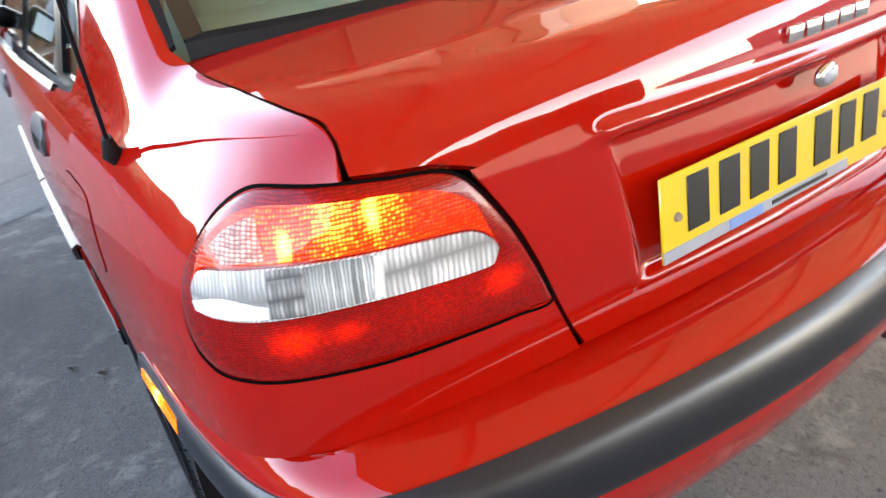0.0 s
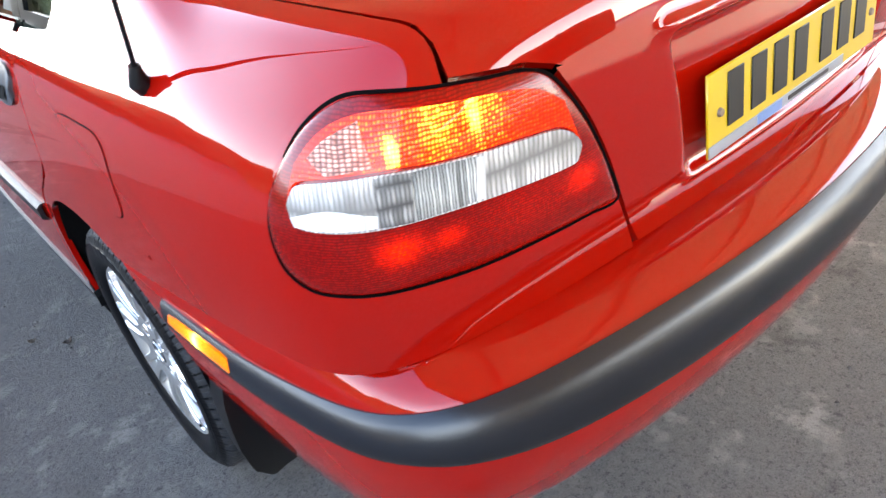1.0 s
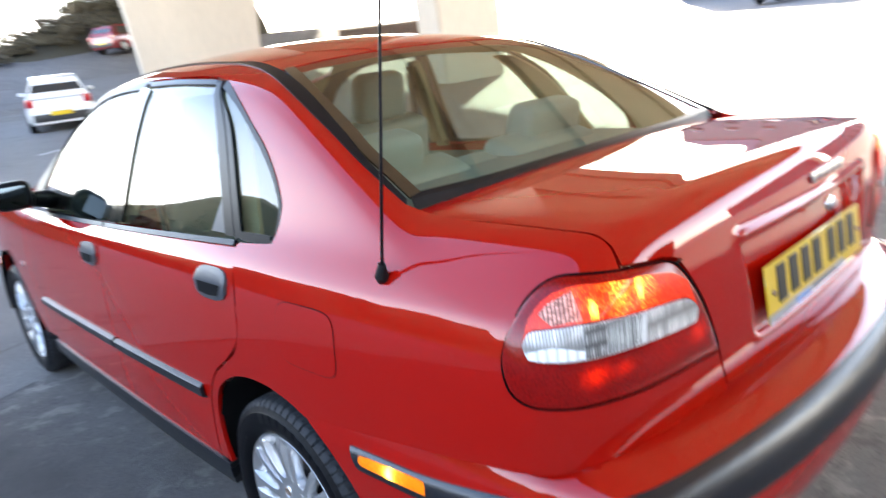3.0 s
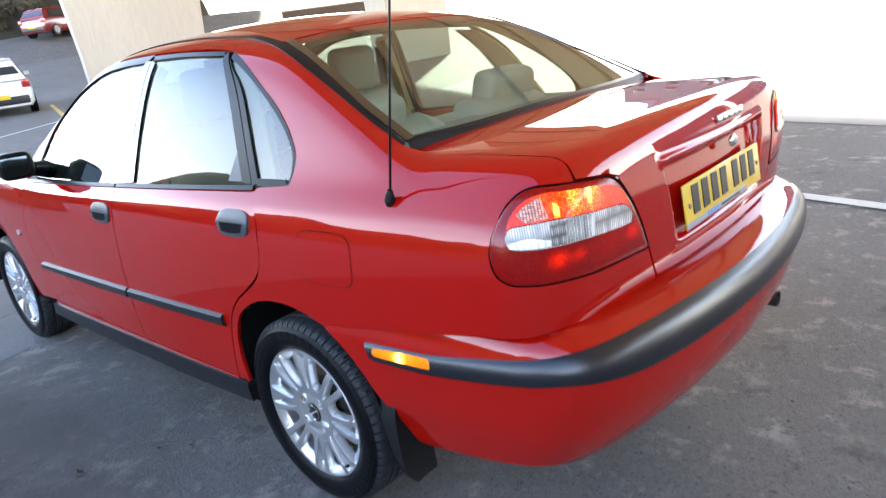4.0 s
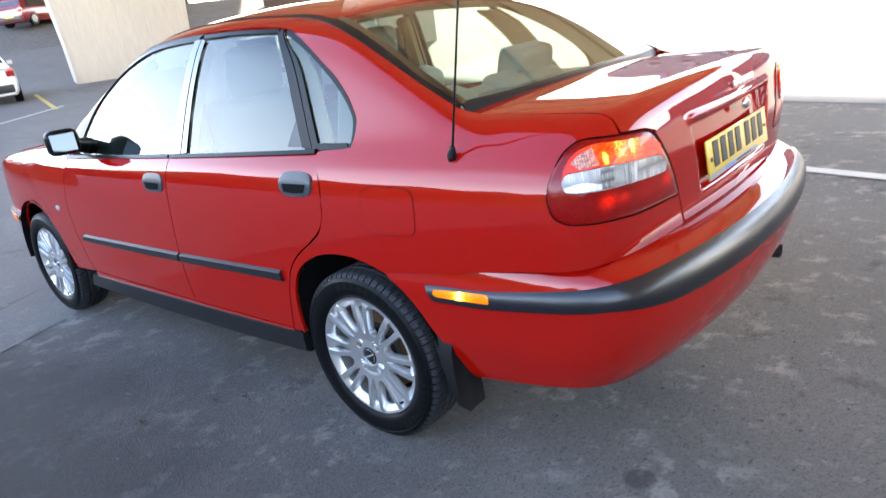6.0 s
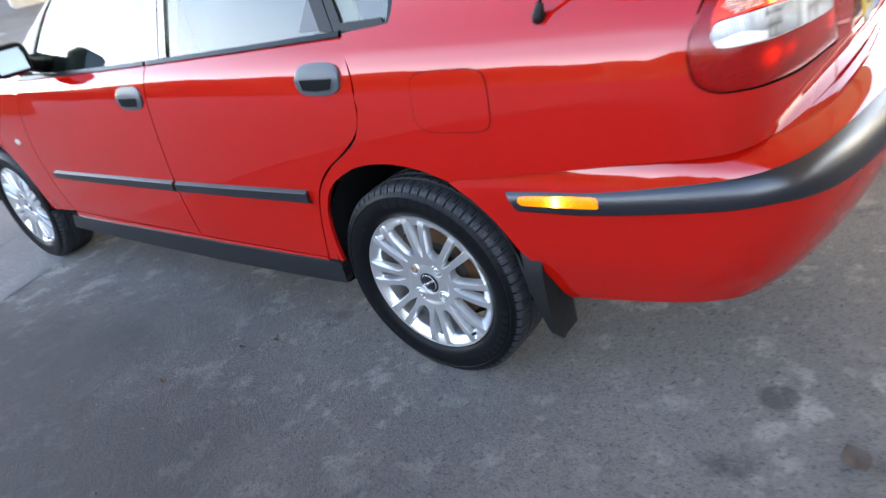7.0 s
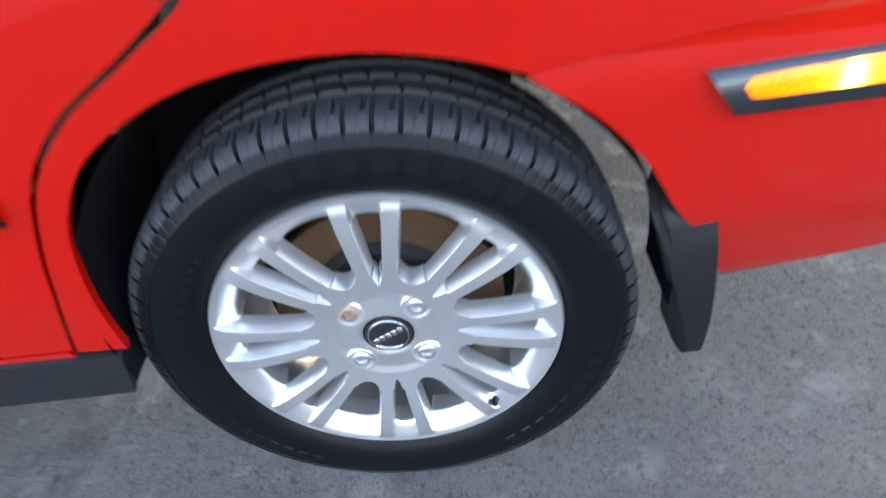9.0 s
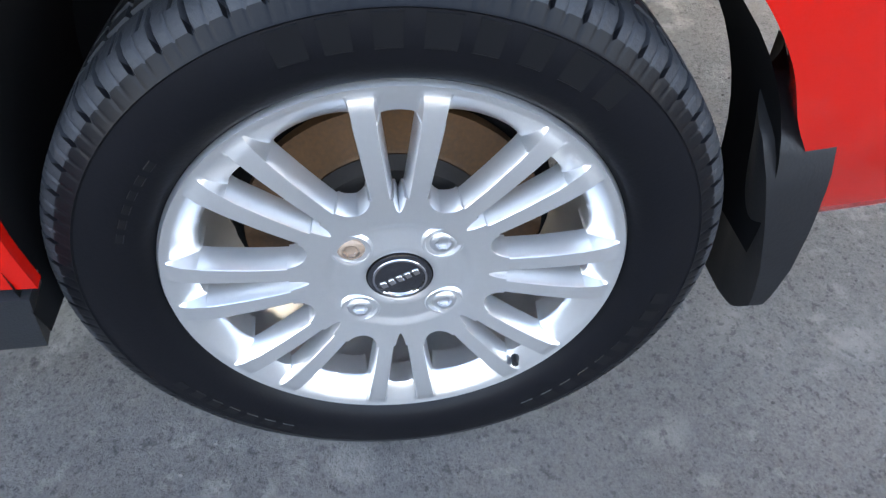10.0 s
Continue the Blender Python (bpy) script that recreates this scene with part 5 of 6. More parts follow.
def tarmac(name, base, pale, dark, dark_area=None):
    """Worn tarmac: fine stones, pale scuffed patches with ragged edges, dark stains, an old oil spot and, where given
    as (x, y, radius), a darker area with an uneven edge.
    """
    m = bpy.data.materials.new(name)
    m.use_nodes = True
    nt = m.node_tree
    link = nt.links.new
    b = nt.nodes["Principled BSDF"]
    b.inputs["Roughness"].default_value = 0.78
    b.inputs["Specular IOR Level"].default_value = 0.35
    co = nt.nodes.new("ShaderNodeTexCoord")

    def noise_at(scale, detail=5, rough=.6):
        n = nt.nodes.new("ShaderNodeTexNoise")
        n.inputs["Scale"].default_value, n.inputs["Detail"].default_value, n.inputs["Roughness"].default_value = scale, detail, rough
        link(co.outputs["Object"], n.inputs["Vector"])
        return n.outputs["Fac"]

    def step(v, lo, hi):
        r = nt.nodes.new("ShaderNodeMapRange")
        r.inputs["From Min"].default_value, r.inputs["From Max"].default_value = lo, hi
        link(v, r.inputs["Value"])
        return r.outputs["Result"]

    def blend(f, a, c):
        n = nt.nodes.new("ShaderNodeMix")
        n.data_type = "RGBA"
        link(f, n.inputs["Factor"])
        for k, v in (("A", a), ("B", c)):
            if isinstance(v, tuple):
                n.inputs[k].default_value = (*v, 1)
            else:
                link(v, n.inputs[k])
        return n.outputs["Result"]

    def product(a, c):
        n = nt.nodes.new("ShaderNodeMath")
        n.operation = "MULTIPLY"
        link(a, n.inputs[0])
        if isinstance(c, float):
            n.inputs[1].default_value = c
        else:
            link(c, n.inputs[1])
        return n.outputs[0]

    broad = step(noise_at(.7, 4), .35, .68)
    grain = step(noise_at(230, 2, .7), .30, .72)
    coarse = step(noise_at(60, 3, .7), .35, .70)
    c = blend(broad, tuple(k * .82 for k in base), tuple(k * 1.18 for k in base))
    c = blend(product(grain, .60), c, tuple(k * 2.1 for k in base))
    c = blend(product(coarse, .34), c, tuple(k * 1.75 for k in base))
    c = blend(product(step(noise_at(120, 2, .7), .56, .70), .62), c, dark)
    patches = product(step(noise_at(7.5, 7, .68), .54, .63), step(noise_at(1.1, 3), .38, .55))
    c = blend(product(patches, .90), c, pale)
    c = blend(product(step(noise_at(16, 6, .65), .60, .67), .42), c, pale)
    c = blend(product(step(noise_at(3.1, 4), .61, .70), .55), c, dark)
    c = blend(product(step(noise_at(22, 3), .68, .73), .6), c, dark)
    c = blend(product(step(noise_at(42, 4, .7), .50, .64), .38), c, tuple(k * 1.9 for k in base))
    c = blend(product(step(noise_at(75, 3, .7), .57, .66), .5), c, dark)
    dist = nt.nodes.new("ShaderNodeVectorMath")
    dist.operation = "DISTANCE"
    dist.inputs[1].default_value = (-.614, -.832, .0)
    link(co.outputs["Object"], dist.inputs[0])
    c = blend(product(step(dist.outputs["Value"], .054, .040), .6), c, dark)
    if dark_area:
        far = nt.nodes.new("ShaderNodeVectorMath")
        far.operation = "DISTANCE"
        far.inputs[1].default_value = (dark_area[0], dark_area[1], 0)
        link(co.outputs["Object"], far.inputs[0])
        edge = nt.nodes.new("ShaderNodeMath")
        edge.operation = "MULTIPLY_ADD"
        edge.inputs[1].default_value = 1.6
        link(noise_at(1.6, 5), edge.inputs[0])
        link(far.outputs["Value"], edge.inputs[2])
        c = blend(product(step(edge.outputs[0], dark_area[2] + 1.3, dark_area[2] + .3), .78), c, (.027, .029, .034))
    link(c, b.inputs["Base Color"])
    bp = nt.nodes.new("ShaderNodeBump")
    bp.inputs["Strength"].default_value, bp.inputs["Distance"].default_value = 1.0, 0.016
    link(noise_at(95, 6, .75), bp.inputs["Height"])
    link(bp.outputs["Normal"], b.inputs["Normal"])
    return m


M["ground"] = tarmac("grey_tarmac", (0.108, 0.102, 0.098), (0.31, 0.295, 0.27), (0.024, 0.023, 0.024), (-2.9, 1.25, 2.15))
M["ground_light"] = tarmac("pale_tarmac", (0.128, 0.125, 0.124), (0.22, 0.215, 0.205), (0.060, 0.060, 0.062))
M["concrete"] = mat("pier_concrete", (0.57, 0.485, 0.39), 0.85, var=0.26, scale=.9, stretch=.18, bump=0.2, bump_scale=30)
M["deck"] = mat("deck_concrete", (0.64, 0.46, 0.28), 0.9, var=0.2, scale=.5, bump=0.1, bump_scale=20)
M["grey_wall"] = mat("grey_wall_concrete", (0.17, 0.17, 0.165), 0.9, var=0.25, scale=1.2, stretch=.3, bump=.2, bump_scale=12)
# pale colour standing in for full sun on the ground
M["yard"] = mat("sunlit_ground", (0.36, 0.35, 0.33), 0.9, var=.15, scale=1.5, bump=.2, bump_scale=60)
M["dry_leaf"] = mat("dry_leaf", (0.06, 0.045, 0.035), 0.8, var=.5, scale=60)
M["grit"] = mat("grit_stone", (0.09, 0.085, 0.08), 0.85, var=.9, scale=3)
M["line"] = mat("white_line_paint", (0.55, 0.55, 0.53), 0.8, var=0.3, scale=20, bump=.3, bump_scale=150)
M["yellow_line"] = mat("yellow_line_paint", (0.55, 0.42, 0.12), 0.8, var=0.3, scale=20)
M["brick"] = mat("wall_brick", (0.23, 0.145, 0.10), 0.9, var=0.4, scale=6, bump=.4, bump_scale=25)
wall_nodes = M["brick"].node_tree
courses, swing = wall_nodes.nodes.new("ShaderNodeTexBrick"), wall_nodes.nodes.new("ShaderNodeMapping")
swing.inputs["Rotation"].default_value = (radians(90), 0, 0)
spot = wall_nodes.nodes.new("ShaderNodeTexCoord")
for key, value in (("Scale", 1.0), ("Brick Width", .225), ("Row Height", .075), ("Mortar Size", .010), ("Bias", -.1)):
    courses.inputs[key].default_value = value
for key, value in (("Color1", (.105, .052, .032, 1)), ("Color2", (.062, .038, .026, 1)), ("Mortar", (.12, .105, .09, 1))):
    courses.inputs[key].default_value = value
wall_nodes.links.new(spot.outputs["Object"], swing.inputs["Vector"])
wall_nodes.links.new(swing.outputs["Vector"], courses.inputs["Vector"])
wall_nodes.links.new(courses.outputs["Color"], wall_nodes.nodes["Principled BSDF"].inputs["Base Color"])
M["coping"] = mat("wall_coping", (0.15, 0.12, 0.095), 0.9, var=0.25, scale=5, bump=.2)
M["post"] = mat("galvanised_post", (0.10, 0.105, 0.11), 0.55, metal=.3, var=.15, scale=10)
M["bark"] = mat("tree_bark", (0.065, 0.05, 0.035), 0.9, var=.3, scale=6, bump=.4, bump_scale=30)
M["bush"] = mat("winter_foliage", (0.045, 0.055, 0.026), 0.8, var=.5, scale=1.2)
M["scrub"] = mat("brown_winter_scrub", (0.075, 0.062, 0.038), 0.85, var=.6, scale=1.0)
M["gold"] = mat("yellow_foliage", (0.30, 0.24, 0.07), 0.8, var=.4, scale=1.5)
M["bank"] = mat("dark_bank_soil", (0.050, 0.044, 0.028), 0.95, var=.6, scale=1.4, bump=.4, bump_scale=3)
M["render_wall"] = mat("buff_render", (0.50, 0.42, 0.30), 0.9, var=.12, scale=.8)
M["red_wall"] = mat("red_brick_wall", (0.34, 0.13, 0.09), 0.9, var=.2, scale=3)
M["slate"] = mat("slate_roof", (0.10, 0.10, 0.11), 0.7, var=.2, scale=3)
M["far_glass"] = mat("window_dark_glass", (0.03, 0.035, 0.04), 0.06, coat=1.0)
M["car_white"] = mat("white_car_paint", (0.78, 0.78, 0.77), 0.3, coat=1.0, var=.03)
M["car_red"] = mat("dark_red_car_paint", (0.20, 0.012, 0.015), 0.3, coat=1.0, var=.05)
M["car_blue"] = mat("pale_blue_car_paint", (0.22, 0.30, 0.42), 0.3, coat=1.0, var=.05)
M["car_silver"] = mat("silver_car_paint", (0.42, 0.44, 0.46), 0.35, metal=.6, coat=1.0, var=.05)
M["car_dark"] = mat("dark_car_paint", (0.025, 0.027, 0.03), 0.3, coat=1.0, var=.1)
M["lamp_red"] = mat("red_lamp_plastic", (0.40, 0.01, 0.015), 0.15, coat=1.0)
M["bollard"] = mat("yellow_bollard", (0.65, 0.42, 0.03), 0.5, var=.1, scale=20)

bm = bmesh.new()
xs = np.concatenate([[-1500, -600, -250, -120], np.arange(-60, 61, 3), [90, 140, 250, 600, 1500]])
ys = np.concatenate([[-1500, -600, -250, -100], np.arange(-40, 81, 2), [100, 140, 250, 600, 1500]])
gv = [[bm.verts.new((x, y, float(lift(x, y)))) for x in xs] for y in ys]
for j in range(len(ys) - 1):
    for i in range(len(xs) - 1):
        bm.faces.new((gv[j][i], gv[j][i + 1], gv[j + 1][i + 1], gv[j + 1][i]))
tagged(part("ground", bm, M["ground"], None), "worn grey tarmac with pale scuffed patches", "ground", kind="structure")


def strip(name, a, b, c, d, material, label, n=24, h=.005):
    """A thin sheet on the ground between the sides a-b and d-c."""
    bm = bmesh.new()
    rows = []
    for k in range(n + 1):
        t = k / n
        row = []
        for m in range(5):
            u = m / 4
            x = (a[0] * (1 - t) + b[0] * t) * (1 - u) + (d[0] * (1 - t) + c[0] * t) * u
            y = (a[1] * (1 - t) + b[1] * t) * (1 - u) + (d[1] * (1 - t) + c[1] * t) * u
            row.append(bm.verts.new((x, y, float(lift(x, y)) + h)))
        rows.append(row)
    for p, q in zip(rows, rows[1:]):
        for m in range(4):
            bm.faces.new((p[m], p[m + 1], q[m + 1], q[m]))
    bmesh.ops.recalc_face_normals(bm, faces=bm.faces)
    if sum(f.normal.z for f in bm.faces) < 0:
        bmesh.ops.reverse_faces(bm, faces=bm.faces)
    return tagged(part(name, bm, material, None), label, "road marking" if "line" in name else "pavement", kind="structure")


# the viaduct: its axis runs ahead and a little to the right
AX = Vector((.31, .95, 0)).normalized()
NX = Vector((.95, -.31, 0)).normalized()


def site(n, a, z=0.0):
    p = NX * n + AX * a
    return (p.x, p.y, z)


strip("pavement", (-9, -.33), (-13, 34), (13.5, 34), (.9, 3.02), M["ground_light"], "paler band of worn tarmac", 40)
# sunshine painted in: pale ground that starts at the deck's shadow edge
strip("sunlit_yard", site(5.03, -30)[:2], site(5.03, 10)[:2], site(70, 34)[:2], site(70, -30)[:2], M["yard"], "sunlit yard, its brightness painted as a pale ground colour", 20)
# the same pale colour, again in place of sunlight on the ground
strip("pavement", (-18, 35.0), (-18, 53.5), (8.5, 53.5), (3.4, 34.2), M["yard"], "sunlit ground beyond the parked cars, painted pale for the sunshine", 30)
strip("white_line", (2.24, -2.0), (3.49, 2.2), (3.60, 2.17), (2.35, -2.03), M["line"], "worn white painted bay line", 20, .008)
strip("yellow_line", (4.2, 15.5), (8.1, 29.0), (8.2, 28.97), (4.3, 15.47), M["yellow_line"], "faded yellow painted line", 12, .012)
strip("white_line", (2.0, 14.0), (4.6, 16.0), (4.66, 15.92), (2.06, 13.92), M["line"], "worn white painted line across the bays", 12, .012)

def slab(bm, n0, n1, a0, a1, z0, z1):
    c = [site(n, a, z) for z in (z0, z1) for n, a in ((n0, a0), (n1, a0), (n1, a1), (n0, a1))]
    v = [bm.verts.new(q) for q in c]
    for f in ((3, 2, 1, 0), (4, 5, 6, 7), (0, 1, 5, 4), (1, 2, 6, 5), (2, 3, 7, 6), (3, 0, 4, 7)):
        bm.faces.new([v[i] for i in f])


bm = bmesh.new()
slab(bm, -3.5, 24.1, -60, 52, 10.5, 11.6)
# unseen extra slab, added to keep the sun off the far road
slab(bm, 8.5, 24.1, 52.01, 64, 10.5, 11.6)
for n in (-2.4, 2.3, 7.0, 11.8, 16.6, 21.6):
    slab(bm, n - .45, n + .45, -60, 52, 10.2, 10.496)
tagged(part("bridge_deck", bm, M["deck"], None), "concrete viaduct deck on long beams overhead", "bridge", kind="structure")


def pier(n, a, w, flare=1.35):
    """A tall blade pier that widens upwards."""
    bm = bmesh.new()
    rings = []
    base = float(lift(*site(n, a)[:2])) - .3
    for z, k in ((base, .86), (base + 1.5, .88), (base + 3.5, .95), (base + 5.5, 1.08), (8.196, flare), (10.196, flare * 1.12)):
        ww, dd = w * k / 2, .65 + .1 * k
        rings.append([bm.verts.new(site(n + sn * ww, a + sa * dd, z)) for sn, sa in ((-1, -1), (1, -1), (1, 1), (-1, 1))])
    for p, q in zip(rings, rings[1:]):
        for k in range(4):
            bm.faces.new((p[k], p[(k + 1) % 4], q[(k + 1) % 4], q[k]))
    bm.faces.new(rings[-1])
    bmesh.ops.recalc_face_normals(bm, faces=bm.faces)
    bmesh.ops.bevel(bm, geom=[e for e in bm.edges if abs(e.verts[0].co.z - e.verts[1].co.z) > .5], offset=.06, segments=2, affect="EDGES")
    return tagged(part("bridge_pier", bm, M["concrete"], None), "tall pale concrete bridge pier widening upwards", "bridge pier", "bridge piers", "structure")


pier(2.28, 24.0, 4.45)
pier(8.7, 16.8, 2.2, 1.15)
pier(2.4, -26.0, 4.2)

# ---- parked cars farther off ----
def far_car(name, label, paint, x, y, heading, length=4.0, width=1.72, height=1.46, hatch=True, plate_mat=None):
    """A small hatchback or estate: lofted body, cabin, panes, lamps and wheels. Its nose looks along +y before it is turned."""
    ob = thing(name, label, "car", pose(x, y, float(lift(x, y)), math.degrees(math.atan(.05)) * math.cos(radians(heading)), 0, heading), "parked cars")
    L, W, Hh = length / 2, width / 2, height
    secs = [(-L, .34, .62, .78), (-L + .04, .24, .86, .90), (-L + .25, .20, .92, .97), (-L + .9, .20, .93, 1.0), (0, .20, .93, 1.0), (L - 1.15, .20, .92, 1.0), (L - .55, .21, .84, .97), (L - .15, .24, .72, .88), (L, .34, .58, .70)]
    bm = bmesh.new()
    rings = []
    for yy, z0, z1, k in secs:
        w = W * k
        rings.append([bm.verts.new(p) for p in ((-w * .86, yy, z0), (-w * .97, yy, z0 + .12), (-w, yy, (z0 + z1) / 2 + .05), (-w * .95, yy, z1 - .05), (-w * .86, yy, z1), (w * .86, yy, z1), (w * .95, yy, z1 - .05), (w, yy, (z0 + z1) / 2 + .05), (w * .97, yy, z0 + .12), (w * .86, yy, z0))])
    for a, b in zip(rings, rings[1:]):
        for k in range(10):
            bm.faces.new((a[k], a[(k + 1) % 10], b[(k + 1) % 10], b[k]))
    bm.faces.new(rings[0][::-1])
    bm.faces.new(rings[-1])
    bmesh.ops.recalc_face_normals(bm, faces=bm.faces)
    part("body", bm, paint, ob)
    bm = bmesh.new()
    rear = -L + (.10 if hatch else .75)
    cab = [(rear, .90, .86), (rear + .20, Hh - .22, .70), (rear + .30, Hh - .09, .64), (rear + .60, Hh - .02, .62), (-L + length * .48, Hh, .62), (-L + length * .60, Hh - .05, .61), (-L + length * .78, .90, .84)]
    rings = [[bm.verts.new((-W * k, yy, zz)), bm.verts.new((W * k, yy, zz))] for yy, zz, k in cab]
    base = [[bm.verts.new((-W * .90, yy, .88)), bm.verts.new((W * .90, yy, .88))] for yy, zz, k in cab]
    for i in range(len(cab) - 1):
        a, b, c, d = rings[i], rings[i + 1], base[i], base[i + 1]
        bm.faces.new((a[0], a[1], b[1], b[0]))
        bm.faces.new((c[0], a[0], b[0], d[0]))
        bm.faces.new((a[1], c[1], d[1], b[1]))
    bmesh.ops.remove_doubles(bm, verts=bm.verts, dist=.001)
    bmesh.ops.recalc_face_normals(bm, faces=bm.faces)
    part("roof", bm, paint, ob)

    def pane(pts, nm="window"):
        bm = bmesh.new()
        bm.faces.new([bm.verts.new(p) for p in pts])
        bmesh.ops.recalc_face_normals(bm, faces=bm.faces)
        bmesh.ops.solidify(bm, geom=bm.faces, thickness=.01)
        part(nm, bm, M["far_glass"], ob)

    e = .012
    pane([(-W * .72, rear + .09 - e, 1.05), (W * .72, rear + .09 - e, 1.05), (W * .63, rear + .205 - e, Hh - .22), (-W * .63, rear + .205 - e, Hh - .22)], "rear_window")
    ys_, zs = -L + length * .60, Hh - .05
    pane([(-W * .78, -L + length * .765 + e, .95), (W * .78, -L + length * .765 + e, .95), (W * .57, ys_ + .02 + e, zs - .02), (-W * .57, ys_ + .02 + e, zs - .02)], "windscreen")
    for s in (-1, 1):
        for y0, y1, y2, y3 in ((rear + .40, -L + length * .46, -L + length * .46, rear + .62), (-L + length * .49, -L + length * .70, -L + length * .575, -L + length * .49)):
            pane([(s * (W * .880 + .004), y0, .95), (s * (W * .880 + .004), y1, .95), (s * (W * .680 + .006), y2, Hh - .11), (s * (W * .680 + .006), y3, Hh - .11)], "side_window")
        bm = bmesh.new()
        box(bm, (s * W * .80, -L + .04, .80), (.20, .10, .22), .03)
        part("rear_lamp", bm, M["lamp_red"], ob)
        bm = bmesh.new()
        box(bm, (s * W * .66, L - .13, .66), (.30, .12, .13), .03)
        part("headlamp", bm, M["far_lamp"], ob)
        bm = bmesh.new()
        box(bm, (s * (W + .05), -L + length * .66, .98), (.15, .10, .11), .03)
        part("door_mirror", bm, paint, ob)
        for yy in (-L + .72, L - .80):
            bm = bmesh.new()
            lathe(bm, [(-.09, .05), (-.09, .20), (-.10, .24), (-.09, .295), (.09, .295), (.10, .24), (.09, .20), (.09, .05)], 28, "x")
            w_ob = part("wheel", bm, M["tyre"], ob)
            w_ob.location = (s * (W - .105), yy, .295)
            bm = bmesh.new()
            lathe(bm, [(-.093, .005), (-.10, .10), (-.095, .20)], 20, "x")
            r_ob = part("rim", bm, M["far_rim"], w_ob)
            if s > 0:
                r_ob.matrix_local = pose(0, 0, 0, 0, 0, 180)
    bm = bmesh.new()
    box(bm, (0, -L + .015, .40), (width * .80, .09, .20), .03)
    part("rear_bumper", bm, M["plastic"], ob)
    bm = bmesh.new()
    box(bm, (0, -L - .035, .50), (.52, .012, .11), .003)
    part("number_plate", bm, plate_mat or M["plate"], ob)
    return ob


far_car("hatchback_car", "white five-door hatchback parked in the shade of the viaduct", M["car_white"], 4.5, 20.9, -15)
far_car("hatchback_car", "dark red estate car on the upper road", M["car_red"], 3.8, 34.8, -48, 4.2, 1.75, 1.42)
far_car("hatchback_car", "silver hatchback on the car park's edge", M["car_silver"], 3.0, 30.2, -12, 4.1)
far_car("hatchback_car", "pale blue hatchback beyond the low wall", M["car_blue"], .80, 29.0, 168, 4.0)
far_car("hatchback_car", "dull red hatchback parked side-on below the scrub bank", M["car_red"], 13.9, 40.0, -60, 4.0)
far_car("hatchback_car", "dark grey car in the sunlit yard", M["car_dark"], 42.0, 14.5, 60, 4.4, 1.78, 1.5)

# ---- low stepped brick wall with bollards and posts ----
def low_wall(x0, y0, x1, y1, h):
    """One straight length of wall with a stone coping."""
    d = Vector((x1 - x0, y1 - y0, 0))
    ln = d.length
    ang = math.degrees(math.atan2(d.y, d.x))
    zb = float(min(lift(x0, y0), lift(x1, y1)))
    ob = thing("low_wall", "low red-brown brick wall with a stone coping", "wall", pose((x0 + x1) / 2, (y0 + y1) / 2, zb, 0, 0, ang), "stepped wall lengths")
    bm = bmesh.new()
    box(bm, (0, 0, h / 2 - .15), (ln, .24, h + .30), .01)
    part("brickwork", bm, M["brick"], ob)
    bm = bmesh.new()
    box(bm, (0, 0, h + .04), (ln + .04, .30, .08), .015)
    part("coping", bm, M["coping"], ob)


pts = [(-3.2, 8.6), (-2.1, 11.4), (-.93, 14.3), (.14, 16.9), (1.71, 22.1)]
for (xa, ya), (xb, yb), hh in zip(pts, pts[1:], (.80, .86, .92, .98)):
    low_wall(xa, ya, xb, yb, hh)


def bollard(x, y, h, m, label):
    ob = thing("bollard", label, "bollard", pose(x, y, float(lift(x, y))), "bollards")
    bm = bmesh.new()
    tube(bm, [(0, 0, 0), (0, 0, h - .05), (0, 0, h)], [.07, .07, .045], 14)
    part("post", bm, m, ob)
    bm = bmesh.new()
    tube(bm, [(0, 0, h - .28), (0, 0, h - .16)], [.073, .073], 14)
    part("band", bm, M["car_white"], ob)


bollard(2.03, 21.4, 1.0, M["bollard"], "yellow bollard with a white band beside the wall")
bollard(3.86, 28.4, .6, M["car_white"], "short white bollard at the wall's end")


def lamp_post(x, y, h):
    ob = thing("street_lamp", "tall grey steel street lamp beyond the wall", "street lamp", pose(x, y, float(lift(x, y))), "street lamps")
    bm = bmesh.new()
    tube(bm, [(0, 0, 0), (0, 0, 1.2), (0, 0, 1.25), (0, 0, h)], [.11, .11, .085, .05], 12)
    part("pole", bm, M["post"], ob)
    bm = bmesh.new()
    tube(bm, [(0, 0, h - .02), (.3, 0, h + .25), (1.2, 0, h + .35)], [.045, .04, .035], 10)
    part("arm", bm, M["post"], ob)
    bm = bmesh.new()
    box(bm, (1.45, 0, h + .34), (.60, .22, .12), .04)
    part("lantern", bm, M["post"], ob)


lamp_post(-.52, 25.5, 8.5)
lamp_post(1.08, 27.0, 8.5)

